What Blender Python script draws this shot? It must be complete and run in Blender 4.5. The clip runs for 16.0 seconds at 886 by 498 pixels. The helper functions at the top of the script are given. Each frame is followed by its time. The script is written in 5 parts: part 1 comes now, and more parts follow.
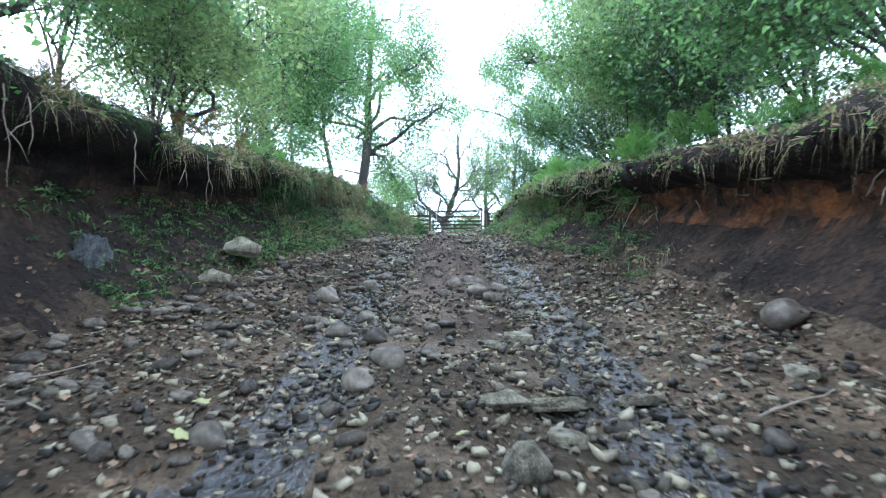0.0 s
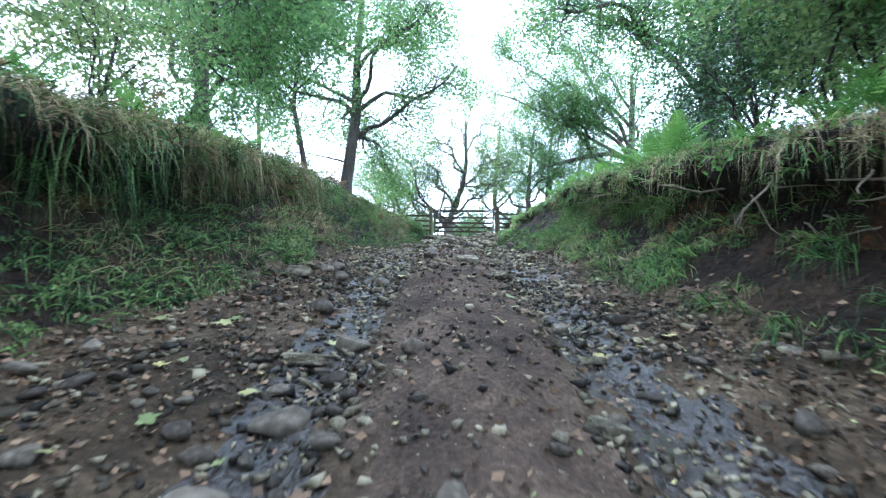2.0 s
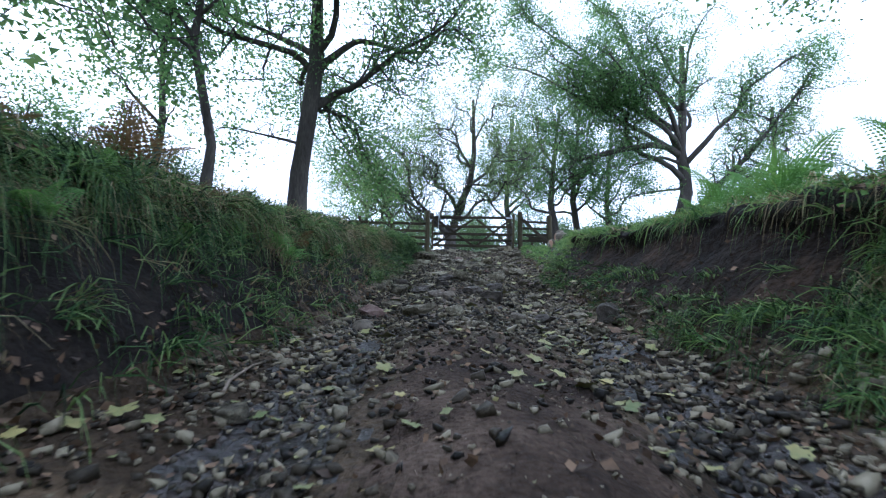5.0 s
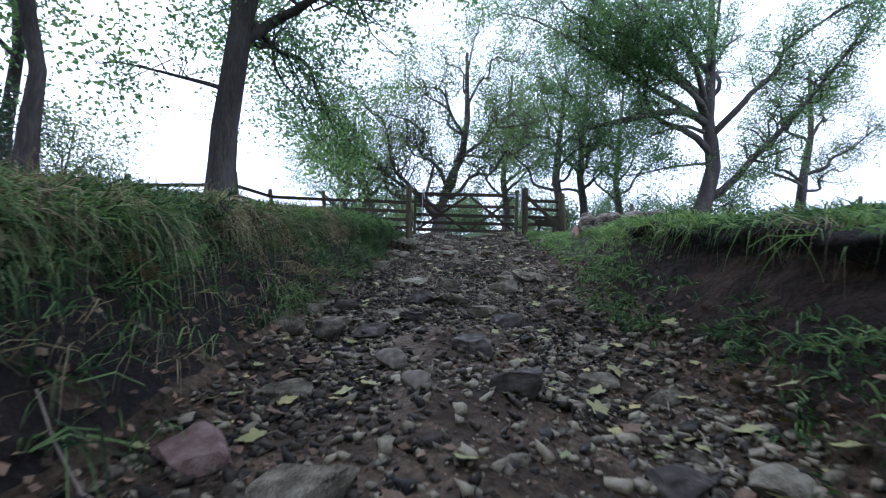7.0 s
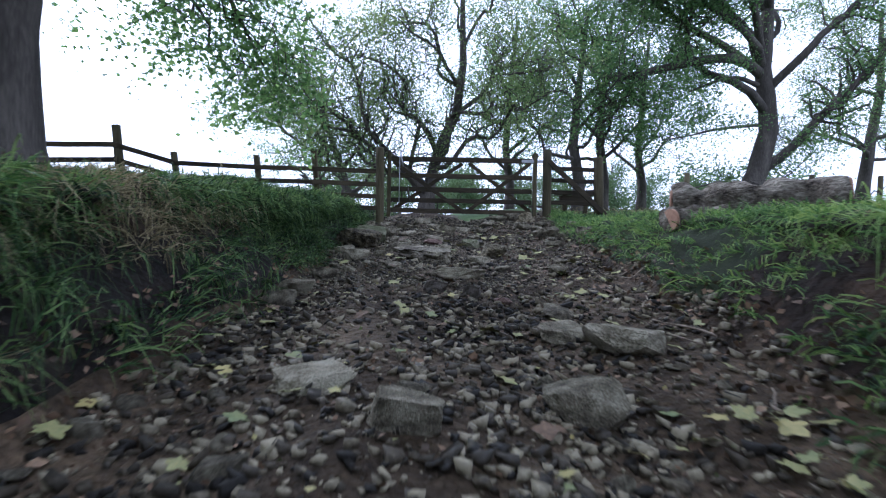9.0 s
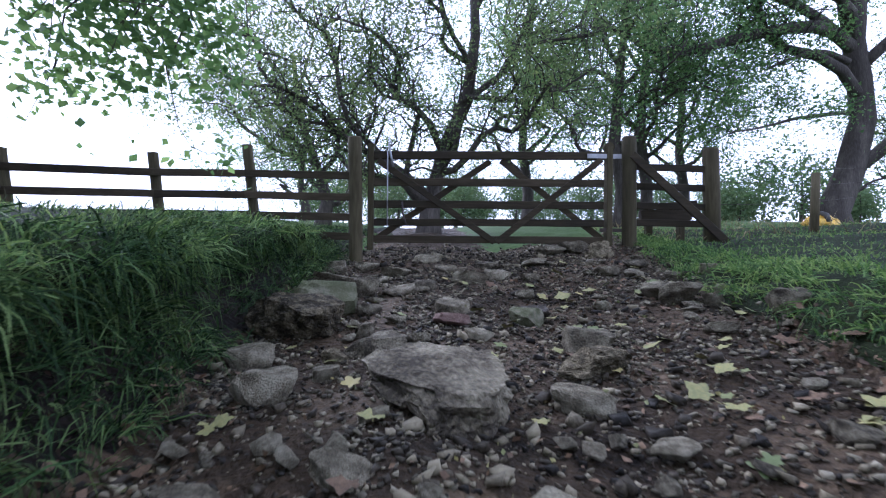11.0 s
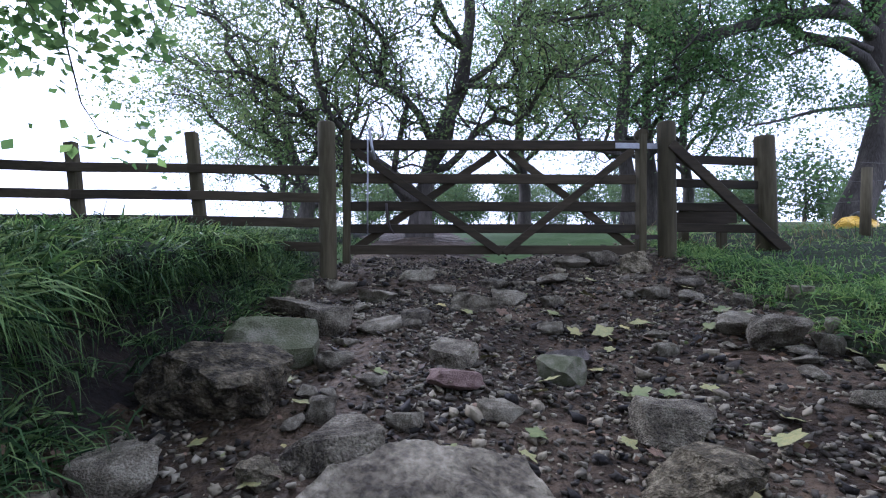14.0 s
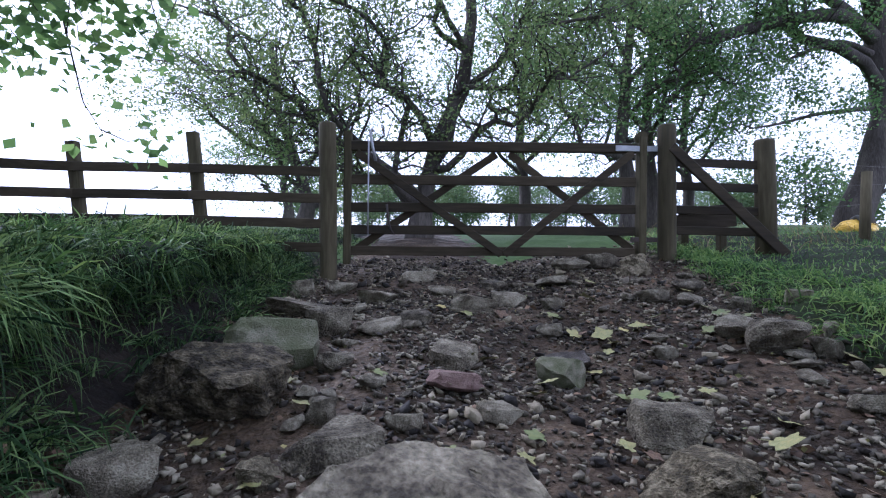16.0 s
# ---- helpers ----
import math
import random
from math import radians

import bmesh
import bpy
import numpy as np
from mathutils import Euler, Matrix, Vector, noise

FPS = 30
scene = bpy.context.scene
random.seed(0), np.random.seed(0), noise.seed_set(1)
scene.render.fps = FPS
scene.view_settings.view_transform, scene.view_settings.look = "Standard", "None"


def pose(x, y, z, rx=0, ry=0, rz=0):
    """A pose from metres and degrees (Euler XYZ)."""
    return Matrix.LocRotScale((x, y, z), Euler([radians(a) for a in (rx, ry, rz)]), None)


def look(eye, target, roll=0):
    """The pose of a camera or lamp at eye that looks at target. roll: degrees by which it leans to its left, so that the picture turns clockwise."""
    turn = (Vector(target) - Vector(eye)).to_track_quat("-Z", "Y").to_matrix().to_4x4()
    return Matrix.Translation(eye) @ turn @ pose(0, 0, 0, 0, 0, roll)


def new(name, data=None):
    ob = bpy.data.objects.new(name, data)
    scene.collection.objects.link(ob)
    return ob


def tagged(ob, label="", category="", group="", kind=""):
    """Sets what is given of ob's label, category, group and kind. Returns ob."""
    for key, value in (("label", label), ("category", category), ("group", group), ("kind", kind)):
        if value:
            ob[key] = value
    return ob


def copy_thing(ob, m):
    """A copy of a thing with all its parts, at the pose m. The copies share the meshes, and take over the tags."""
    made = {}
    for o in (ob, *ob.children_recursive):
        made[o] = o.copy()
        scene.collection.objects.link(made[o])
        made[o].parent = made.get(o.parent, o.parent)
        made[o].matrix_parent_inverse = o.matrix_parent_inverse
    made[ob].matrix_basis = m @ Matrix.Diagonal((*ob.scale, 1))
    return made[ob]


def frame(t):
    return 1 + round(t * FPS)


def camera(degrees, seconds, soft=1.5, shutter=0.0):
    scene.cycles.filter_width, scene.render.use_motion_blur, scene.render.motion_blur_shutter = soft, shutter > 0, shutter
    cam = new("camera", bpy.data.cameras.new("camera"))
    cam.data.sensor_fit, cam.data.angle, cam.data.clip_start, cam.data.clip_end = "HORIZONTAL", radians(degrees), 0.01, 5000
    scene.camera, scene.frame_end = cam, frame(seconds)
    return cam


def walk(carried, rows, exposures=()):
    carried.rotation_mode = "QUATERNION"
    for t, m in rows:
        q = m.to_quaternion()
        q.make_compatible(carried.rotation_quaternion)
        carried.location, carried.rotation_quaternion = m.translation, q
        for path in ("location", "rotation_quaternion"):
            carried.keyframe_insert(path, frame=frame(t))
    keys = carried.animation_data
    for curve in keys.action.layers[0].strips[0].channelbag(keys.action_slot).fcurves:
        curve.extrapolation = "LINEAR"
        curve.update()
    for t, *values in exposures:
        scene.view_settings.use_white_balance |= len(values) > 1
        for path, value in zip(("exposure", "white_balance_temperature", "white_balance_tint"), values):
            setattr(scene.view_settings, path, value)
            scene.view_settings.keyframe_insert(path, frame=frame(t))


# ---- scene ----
cam = camera(83.0, 16.0, soft=1.2, shutter=0.25)
METRES, EYE, TILT = 25.6, 0.62, -3.0
ROWS = [
    (0.0, 0.0, 0.0, 0.0, 0.06, 7.3, 0.38),
    (0.5, -0.003, 0.0446, 0.0087, 0.29, 7.48, 0.31),
    (1.0, -0.0045, 0.0947, 0.0221, 0.3, 7.23, 0.11),
    (1.5, -0.0039, 0.1435, 0.0316, 0.15, 6.95, -0.36),
    (2.0, -0.0041, 0.1974, 0.0441, 0.0, 7.02, -0.89),
    (2.5, -0.0041, 0.2424, 0.0597, -0.11, 6.86, -1.14),
    (3.0, -0.0063, 0.297, 0.0686, -0.21, 7.3, -1.27),
    (3.5, -0.007, 0.3343, 0.0865, -0.07, 7.27, -1.24),
    (4.0, -0.0102, 0.3838, 0.0928, 0.07, 7.64, -1.13),
    (6.5, -0.003, 0.5625, 0.124, -1.03, 5.54, -1.55),
    (7.0, -0.002, 0.6051, 0.1301, -1.28, 4.75, -1.52),
    (7.5, -0.0008, 0.6431, 0.1368, -1.54, 4.03, -1.61),
    (8.0, 0.0011, 0.6894, 0.1429, -1.72, 3.2, -1.56),
    (8.5, 0.004, 0.7284, 0.1479, -1.84, 2.59, -1.42),
    (9.0, 0.0075, 0.7733, 0.1541, -1.88, 2.09, -1.26),
    (11.5, 0.003, 0.951, 0.1857, -2.03, 3.0, -0.11),
    (12.0, 0.0028, 0.968, 0.1879, -2.32, 2.96, 0.24),
    (12.5, 0.0036, 0.9746, 0.1889, -2.59, 3.03, 0.39),
    (13.0, 0.0038, 0.9741, 0.1896, -2.76, 3.02, 0.31),
    (13.5, 0.0039, 0.9741, 0.1889, -2.84, 2.96, 0.12),
    (14.0, 0.0038, 0.9735, 0.1886, -2.89, 2.97, -0.03),
    (14.5, 0.0037, 0.973, 0.189, -2.87, 3.02, -0.11),
    (15.0, 0.0037, 0.973, 0.1889, -2.91, 3.04, -0.23),
    (15.5, 0.0037, 0.973, 0.1889, -2.91, 3.04, -0.3),
    (16.0, 0.0037, 0.9731, 0.1889, -2.92, 3.02, -0.4),
]
walk(cam, [(t, pose(0, 0, EYE, TILT) @ pose(METRES * x, METRES * y, METRES * z, 90 + pitch, roll, yaw)) for t, x, y, z, yaw, pitch, roll in ROWS],
     exposures=[(0, 2.5, 4960, 7), (3.2, 2.3, 4980, 6), (4.2, 1.62, 4980, 7), (6.3, 0.98, 5040, 18), (9.2, 1.0, 5060, 17), (11.3, 1.06, 5060, 23), (16, 1.04, 5080, 24)])

# ---- light ----
world = bpy.data.worlds.new("world")
scene.world = world
world.use_nodes = True
wn, wl = world.node_tree.nodes, world.node_tree.links
SUN_EL, SUN_AZ = radians(34), radians(-40)
sky = wn.new("ShaderNodeTexSky")
sky.sky_type, sky.sun_disc, sky.sun_elevation, sky.sun_rotation = "NISHITA", False, SUN_EL, SUN_AZ
sky.air_density, sky.dust_density = 1.0, 3.0
cloud = wn.new("ShaderNodeTexNoise")
cloud.inputs["Scale"].default_value, cloud.inputs["Detail"].default_value = 2.2, 5
cover = wn.new("ShaderNodeMapRange")
cover.inputs["From Min"].default_value, cover.inputs["From Max"].default_value = 0.3, 0.6
cover.inputs["To Min"].default_value, cover.inputs["To Max"].default_value = 0.72, 0.96
veil = wn.new("ShaderNodeMix")
veil.data_type = "RGBA"
veil.inputs[7].default_value = (12.0, 12.3, 13.2, 1)
wl.new(cloud.outputs["Fac"], cover.inputs["Value"])
wl.new(cover.outputs["Result"], veil.inputs[0])
wl.new(sky.outputs["Color"], veil.inputs[6])
wl.new(veil.outputs[2], wn["Background"].inputs["Color"])
wn["Background"].inputs["Strength"].default_value = 0.095
sun = new("sun", bpy.data.lights.new("sun", "SUN"))
sun.data.energy, sun.data.angle, sun.data.color = 1.5, radians(11), (1.0, 0.96, 0.9)
sun.matrix_world = look((0, 0, 0), (-math.sin(SUN_AZ) * math.cos(SUN_EL), -math.cos(SUN_AZ) * math.cos(SUN_EL), -math.sin(SUN_EL)))


# ---- materials ----
def material(name, colours, rough=0.8, scale=4.0, fine=40.0, bump=0.3, bump_scale=60.0, spread=0.25, island=0.0, obj_random=0.0,
             gloss=0.5, translucent=0.0, stretch=(1, 1, 1), rough_low=None, metal=0.0, depth=0.01):
    """Colours blended by two sizes of noise, with relief; island and obj_random vary it piece by piece."""
    m = bpy.data.materials.new(name)
    m.use_nodes = True
    n, l = m.node_tree.nodes, m.node_tree.links
    b = n["Principled BSDF"]
    co = n.new("ShaderNodeTexCoord")
    mp = n.new("ShaderNodeMapping")
    mp.inputs["Scale"].default_value = stretch
    l.new(co.outputs["Object"], mp.inputs["Vector"])
    big, small = n.new("ShaderNodeTexNoise"), n.new("ShaderNodeTexNoise")
    for tex, s, d in ((big, scale, 4), (small, fine, 6)):
        tex.inputs["Scale"].default_value, tex.inputs["Detail"].default_value = s, d
        l.new(mp.outputs["Vector"], tex.inputs["Vector"])
    add = n.new("ShaderNodeMath")
    add.operation = "MULTIPLY_ADD"
    l.new(small.outputs["Fac"], add.inputs[0])
    add.inputs[1].default_value = 0.6
    l.new(big.outputs["Fac"], add.inputs[2])
    last = add.outputs[0]
    shift = -0.3
    if island or obj_random:
        src = n.new("ShaderNodeNewGeometry" if island else "ShaderNodeObjectInfo")
        more = n.new("ShaderNodeMath")
        more.operation = "MULTIPLY_ADD"
        l.new(src.outputs["Random Per Island" if island else "Random"], more.inputs[0])
        more.inputs[1].default_value = island or obj_random
        l.new(last, more.inputs[2])
        last = more.outputs[0]
        shift -= (island or obj_random) / 2
    rng = n.new("ShaderNodeMapRange")
    rng.inputs["From Min"].default_value, rng.inputs["From Max"].default_value = 0.5 - spread - shift, 0.5 + spread - shift
    l.new(last, rng.inputs["Value"])
    ramp = n.new("ShaderNodeValToRGB")
    el = ramp.color_ramp.elements
    while len(el) < len(colours):
        el.new(0.5)
    for i, c in enumerate(colours):
        el[i].position, el[i].color = i / max(1, len(colours) - 1), (*c, 1)
    l.new(rng.outputs["Result"], ramp.inputs["Fac"])
    l.new(ramp.outputs["Color"], b.inputs["Base Color"])
    b.inputs["Roughness"].default_value, b.inputs["Metallic"].default_value = rough, metal
    b.inputs["Specular IOR Level"].default_value = gloss
    if rough_low is not None:
        wet = n.new("ShaderNodeMapRange")
        wet.inputs["From Min"].default_value, wet.inputs["From Max"].default_value = 0.45, 0.62
        wet.inputs["To Min"].default_value, wet.inputs["To Max"].default_value = rough, rough_low
        l.new(big.outputs["Fac"], wet.inputs["Value"])
        l.new(wet.outputs["Result"], b.inputs["Roughness"])
    if bump:
        relief = n.new("ShaderNodeTexNoise")
        relief.inputs["Scale"].default_value, relief.inputs["Detail"].default_value = bump_scale, 6
        l.new(mp.outputs["Vector"], relief.inputs["Vector"])
        bp = n.new("ShaderNodeBump")
        bp.inputs["Strength"].default_value, bp.inputs["Distance"].default_value = bump, depth
        l.new(relief.outputs["Fac"], bp.inputs["Height"])
        l.new(bp.outputs["Normal"], b.inputs["Normal"])
    if translucent:
        tr = n.new("ShaderNodeBsdfTranslucent")
        mx = n.new("ShaderNodeMixShader")
        mx.inputs[0].default_value = translucent
        glow = n.new("ShaderNodeVectorMath")
        glow.operation = "MULTIPLY"
        glow.inputs[1].default_value = (1.9, 1.7, 1.4)
        l.new(ramp.outputs["Color"], glow.inputs[0])
        l.new(glow.outputs["Vector"], tr.inputs["Color"])
        l.new(b.outputs["BSDF"], mx.inputs[1])
        l.new(tr.outputs["BSDF"], mx.inputs[2])
        l.new(mx.outputs["Shader"], n["Material Output"].inputs["Surface"])
    return m


M_TRACK = material("track_mud", [(0.009, 0.006, 0.0035), (0.045, 0.03, 0.0165), (0.135, 0.092, 0.053)], 0.88, 1.6, 22, 1.0, 26, 0.3, rough_low=0.6, depth=0.06, gloss=0.2)
M_HUMP = material("trodden_earth", [(0.016, 0.010, 0.007), (0.062, 0.041, 0.028), (0.14, 0.099, 0.071)], 0.9, 2.0, 30, 1.0, 34, 0.28, depth=0.05, gloss=0.2)
M_WET = material("wet_rut_mud", [(0.006, 0.005, 0.004), (0.022, 0.016, 0.012), (0.055, 0.042, 0.034)], 0.45, 2.4, 30, 1.0, 24, 0.3, rough_low=0.1, depth=0.04, gloss=0.6)
# dark soil, taken darker still: the overhang's shade is put into the colour
M_FACE = material("shaded_bank_earth", [(0.004, 0.003, 0.002), (0.016, 0.01, 0.0065), (0.055, 0.034, 0.02)], 0.95, 2.2, 18, 1.0, 14, 0.3, depth=0.09, gloss=0.2)
M_CLAY = material("orange_clay", [(0.01, 0.007, 0.005), (0.045, 0.021, 0.01), (0.17, 0.066, 0.02)], 0.9, 2.6, 14, 1.0, 14, 0.3, depth=0.09, gloss=0.2)
# dark humus, with the shade under lip and turf mixed into its colour
M_PEAT = material("shaded_humus", [(0.004, 0.003, 0.0025), (0.011, 0.008, 0.006), (0.028, 0.02, 0.014)], 0.95, 4.0, 30, 1.0, 30, 0.3, depth=0.03, gloss=0.2)
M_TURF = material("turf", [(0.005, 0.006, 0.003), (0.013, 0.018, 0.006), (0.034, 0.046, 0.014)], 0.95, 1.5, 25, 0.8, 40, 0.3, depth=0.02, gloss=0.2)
M_FIELD = material("pasture", [(0.03, 0.05, 0.015), (0.055, 0.09, 0.026), (0.1, 0.135, 0.045)], 0.95, 0.3, 12, 0.5, 30, 0.35, gloss=0.2)
M_STONE = material("sandstone", [(0.045, 0.036, 0.024), (0.172, 0.147, 0.098), (0.37, 0.33, 0.235)], 0.9, 4, 32, 1.0, 38, 0.27, obj_random=0.3, rough_low=0.7, depth=0.035, gloss=0.25)
M_GRAVEL = material("gravel", [(0.008, 0.006, 0.0035), (0.048, 0.037, 0.022), (0.25, 0.213, 0.14)], 0.75, 0.7, 60, 0.4, 90, 0.45, island=1.1, rough_low=0.4, gloss=0.28)
M_CHIPS = material("crushed_gravel", [(0.018, 0.014, 0.009), (0.065, 0.055, 0.036), (0.24, 0.212, 0.148)], 0.8, 0.9, 60, 0.4, 90, 0.45, island=1.0, gloss=0.3)
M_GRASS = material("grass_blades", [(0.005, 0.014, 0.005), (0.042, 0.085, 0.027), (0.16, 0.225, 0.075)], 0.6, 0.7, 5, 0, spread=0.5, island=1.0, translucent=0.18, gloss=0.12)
# lighter copy of the grass for lit banks and crests; light is in the colour
M_LIT_GRASS = material("lit_grass", [(0.018, 0.05, 0.012), (0.08, 0.16, 0.04), (0.21, 0.3, 0.09)], 0.6, 0.7, 5, 0, spread=0.5, island=1.0, translucent=0.35, gloss=0.3)
M_DRY = material("dry_grass", [(0.05, 0.038, 0.018), (0.16, 0.13, 0.066), (0.36, 0.31, 0.185)], 0.8, 1, 5, 0, spread=0.45, island=0.8, translucent=0.2, gloss=0.2)
M_LEAF = material("oak_foliage", [(0.034, 0.08, 0.029), (0.08, 0.155, 0.056), (0.15, 0.245, 0.088)], 0.5, 0.35, 3, 0, spread=0.5, island=0.7, translucent=0.55, gloss=0.35)
M_LEAF_PALE = material("birch_foliage", [(0.055, 0.095, 0.038), (0.105, 0.16, 0.065), (0.19, 0.245, 0.1)], 0.55, 0.35, 3, 0, spread=0.5, island=0.7, translucent=0.55, gloss=0.3)
M_FAR = material("far_foliage", [(0.05, 0.085, 0.04), (0.075, 0.12, 0.055), (0.11, 0.15, 0.07)], 0.8, 0.2, 2, 0, spread=0.5, island=0.6, translucent=0.3, gloss=0.2)
M_HOLLY = material("holly_leaves", [(0.015, 0.04, 0.014), (0.03, 0.075, 0.024), (0.06, 0.12, 0.04)], 0.35, 0.5, 3, 0, spread=0.5, island=0.7, translucent=0.2, gloss=0.5)
M_FERN = material("bracken_fronds", [(0.05, 0.12, 0.025), (0.1, 0.21, 0.05), (0.18, 0.27, 0.08)], 0.6, 0.6, 3, 0, spread=0.5, island=0.5, translucent=0.4, gloss=0.3)
M_BROWN_FERN = material("dead_bracken", [(0.06, 0.038, 0.018), (0.11, 0.075, 0.035), (0.18, 0.13, 0.06)], 0.8, 0.8, 4, 0, spread=0.5, island=0.5, translucent=0.3, gloss=0.2)
M_BARK = material("bark", [(0.028, 0.024, 0.02), (0.065, 0.056, 0.048), (0.12, 0.105, 0.088)], 0.95, 3, 30, 1.0, 26, 0.3, stretch=(1, 1, 0.22), depth=0.03, gloss=0.2)
M_LOG = material("log_bark", [(0.025, 0.019, 0.013), (0.12, 0.1, 0.075), (0.26, 0.23, 0.18)], 0.95, 5, 26, 1.0, 20, 0.22, stretch=(0.7, 1.6, 1.6), depth=0.08, gloss=0.2)
M_ROOT = material("roots", [(0.10, 0.08, 0.06), (0.20, 0.16, 0.12), (0.3, 0.25, 0.19)], 0.9, 6, 40, 0.4, 60, 0.35, gloss=0.2)
M_WOOD = material("weathered_timber", [(0.012, 0.009, 0.005), (0.03, 0.022, 0.011), (0.062, 0.047, 0.026)], 0.85, 2.5, 35, 0.5, 40, 0.3, stretch=(0.12, 1, 1), obj_random=0.25, depth=0.006, gloss=0.3)
M_POST = material("weathered_post", [(0.02, 0.017, 0.008), (0.05, 0.041, 0.02), (0.1, 0.084, 0.046)], 0.9, 3, 35, 0.6, 40, 0.3, stretch=(1, 1, 0.12), obj_random=0.25, depth=0.006, gloss=0.3)
M_METAL = material("galvanised_iron", [(0.25, 0.25, 0.26), (0.4, 0.4, 0.41)], 0.5, 10, 60, 0.2, 60, 0.3, metal=0.8)
M_RUST = material("dark_iron", [(0.03, 0.027, 0.025), (0.07, 0.05, 0.04)], 0.7, 10, 60, 0.3, 60, 0.3, metal=0.5)
M_CUT = material("sawn_log_end", [(0.16, 0.075, 0.045), (0.26, 0.14, 0.085), (0.34, 0.21, 0.13)], 0.85, 5, 40, 0.4, 40, 0.35)
M_YLEAF = material("fallen_leaves_pale", [(0.1, 0.125, 0.04), (0.2, 0.2, 0.075), (0.34, 0.28, 0.1)], 0.6, 8, 40, 0.3, 60, 0.5, island=1.0, gloss=0.4)
M_BLEAF = material("fallen_leaves_brown", [(0.032, 0.019, 0.01), (0.09, 0.053, 0.028), (0.2, 0.125, 0.07)], 0.7, 8, 40, 0.3, 60, 0.5, island=1.0, gloss=0.4)
M_YELLOW = material("yellow_plastic", [(0.55, 0.33, 0.03), (0.7, 0.46, 0.06)], 0.4, 5, 30, 0.3, 20, 0.4)
M_BLACK = material("black_band", [(0.02, 0.02, 0.02), (0.05, 0.05, 0.045)], 0.6, 5, 30, 0.2, 30, 0.4)
M_WATER = material("shallow_water", [(0.03, 0.026, 0.022), (0.06, 0.052, 0.046)], 0.16, 4, 20, 0.25, 14, 0.3, depth=0.01, gloss=0.6)


# ---- small builders ----
def mesh_of(name, verts, faces, mats, index=None, smooth=False):
    me = bpy.data.meshes.new(name)
    me.from_pydata(verts, [], faces)
    for m in (mats if isinstance(mats, (list, tuple)) else [mats]):
        me.materials.append(m)
    if index is not None:
        me.polygons.foreach_set("material_index", index)
    if smooth:
        me.polygons.foreach_set("use_smooth", [True] * len(me.polygons))
    me.update()
    return me


def part(name, bm, mat, parent=None, label=""):
    """One bmesh (or a finished mesh) as ONE mesh object under a thing or a part."""
    if isinstance(bm, bpy.types.Mesh):
        me = bm
    else:
        me = bpy.data.meshes.new(name)
        bm.to_mesh(me)
        bm.free()
        me.materials.append(mat)
    ob = new(name, me)
    if parent:
        ob.parent = parent
    return tagged(ob, label)


def thing(name, place, label, category, group="", kind="", turn=0.0):
    ob = new(name)
    ob.matrix_basis = pose(*place, 0, 0, turn)
    return tagged(ob, label, category, group, kind)


def board(a, b, wide, thick, up=(0, 0, 1), rough=0.004, cuts=6, seed=0):
    """A plank from a to b with bevelled, slightly wavy edges."""
    a, b = Vector(a), Vector(b)
    bm = bmesh.new()
    bmesh.ops.create_cube(bm, size=1)
    d = b - a
    x = d.normalized()
    y = Vector(up).cross(x).normalized()
    z = x.cross(y)
    bmesh.ops.scale(bm, vec=(d.length, thick, wide), verts=bm.verts)
    bmesh.ops.subdivide_edges(bm, edges=[e for e in bm.edges if abs((e.verts[0].co - e.verts[1].co).x) > 1e-4], cuts=cuts)
    bmesh.ops.bevel(bm, geom=[e for e in bm.edges if abs((e.verts[0].co - e.verts[1].co).normalized().x) > 0.9 and e.is_manifold], offset=min(wide, thick) * 0.14, segments=1, affect="EDGES")
    for v in bm.verts:
        k = noise.noise_vector(v.co * 3 + Vector((seed * 7.1, seed, 0)))
        v.co += Vector((0, k.y, k.z)) * rough
    m = Matrix((x, y, z)).transposed().to_4x4()
    m.translation = (a + b) / 2
    bmesh.ops.transform(bm, matrix=m, verts=bm.verts)
    return bm


def tube(points, radii, sides=8, bm=None, wobble=0.0, cap=True, seed=0.0):
    """A tapered tube along a line of points."""
    bm = bm or bmesh.new()
    pts = [Vector(p) for p in points]
    rings = []
    side = None
    for i, p in enumerate(pts):
        d = (pts[min(i + 1, len(pts) - 1)] - pts[max(i - 1, 0)]).normalized()
        if side is None:
            side = d.orthogonal().normalized()
        side = (side - d * side.dot(d)).normalized()
        up = d.cross(side)
        ring = []
        for k in range(sides):
            a = 2 * math.pi * k / sides
            w = 1 + wobble * noise.noise(Vector((math.cos(a) * 1.6 + seed, math.sin(a) * 1.6, i * 0.35)))
            ring.append(bm.verts.new(p + (side * math.cos(a) + up * math.sin(a)) * radii[i] * w))
        rings.append(ring)
    for r, s in zip(rings, rings[1:]):
        for k in range(sides):
            bm.faces.new((r[k], r[(k + 1) % sides], s[(k + 1) % sides], s[k])).smooth = True
    if cap:
        bm.faces.new(rings[0][::-1])
        bm.faces.new(rings[-1])
    return bm


# ---- the lie of the land ----
GY = [-12, -6, 0, 3.8, 6.3, 9.1, 11.7, 13.4, 18.3, 22, 25.5, 28.5, 30, 34, 45, 65, 90, 400]
GZ = [-2.4, -1.45, -0.62, 0.05, 0.52, 1.14, 1.68, 1.97, 2.38, 2.8, 3.15, 3.56, 3.92, 4.25, 4.85, 5.5, 5.6, 4.0]


def lane_z(y):
    return sum(np.interp(y + k, GY, GZ) for k in (-0.9, -0.45, 0, 0.45, 0.9)) / 5


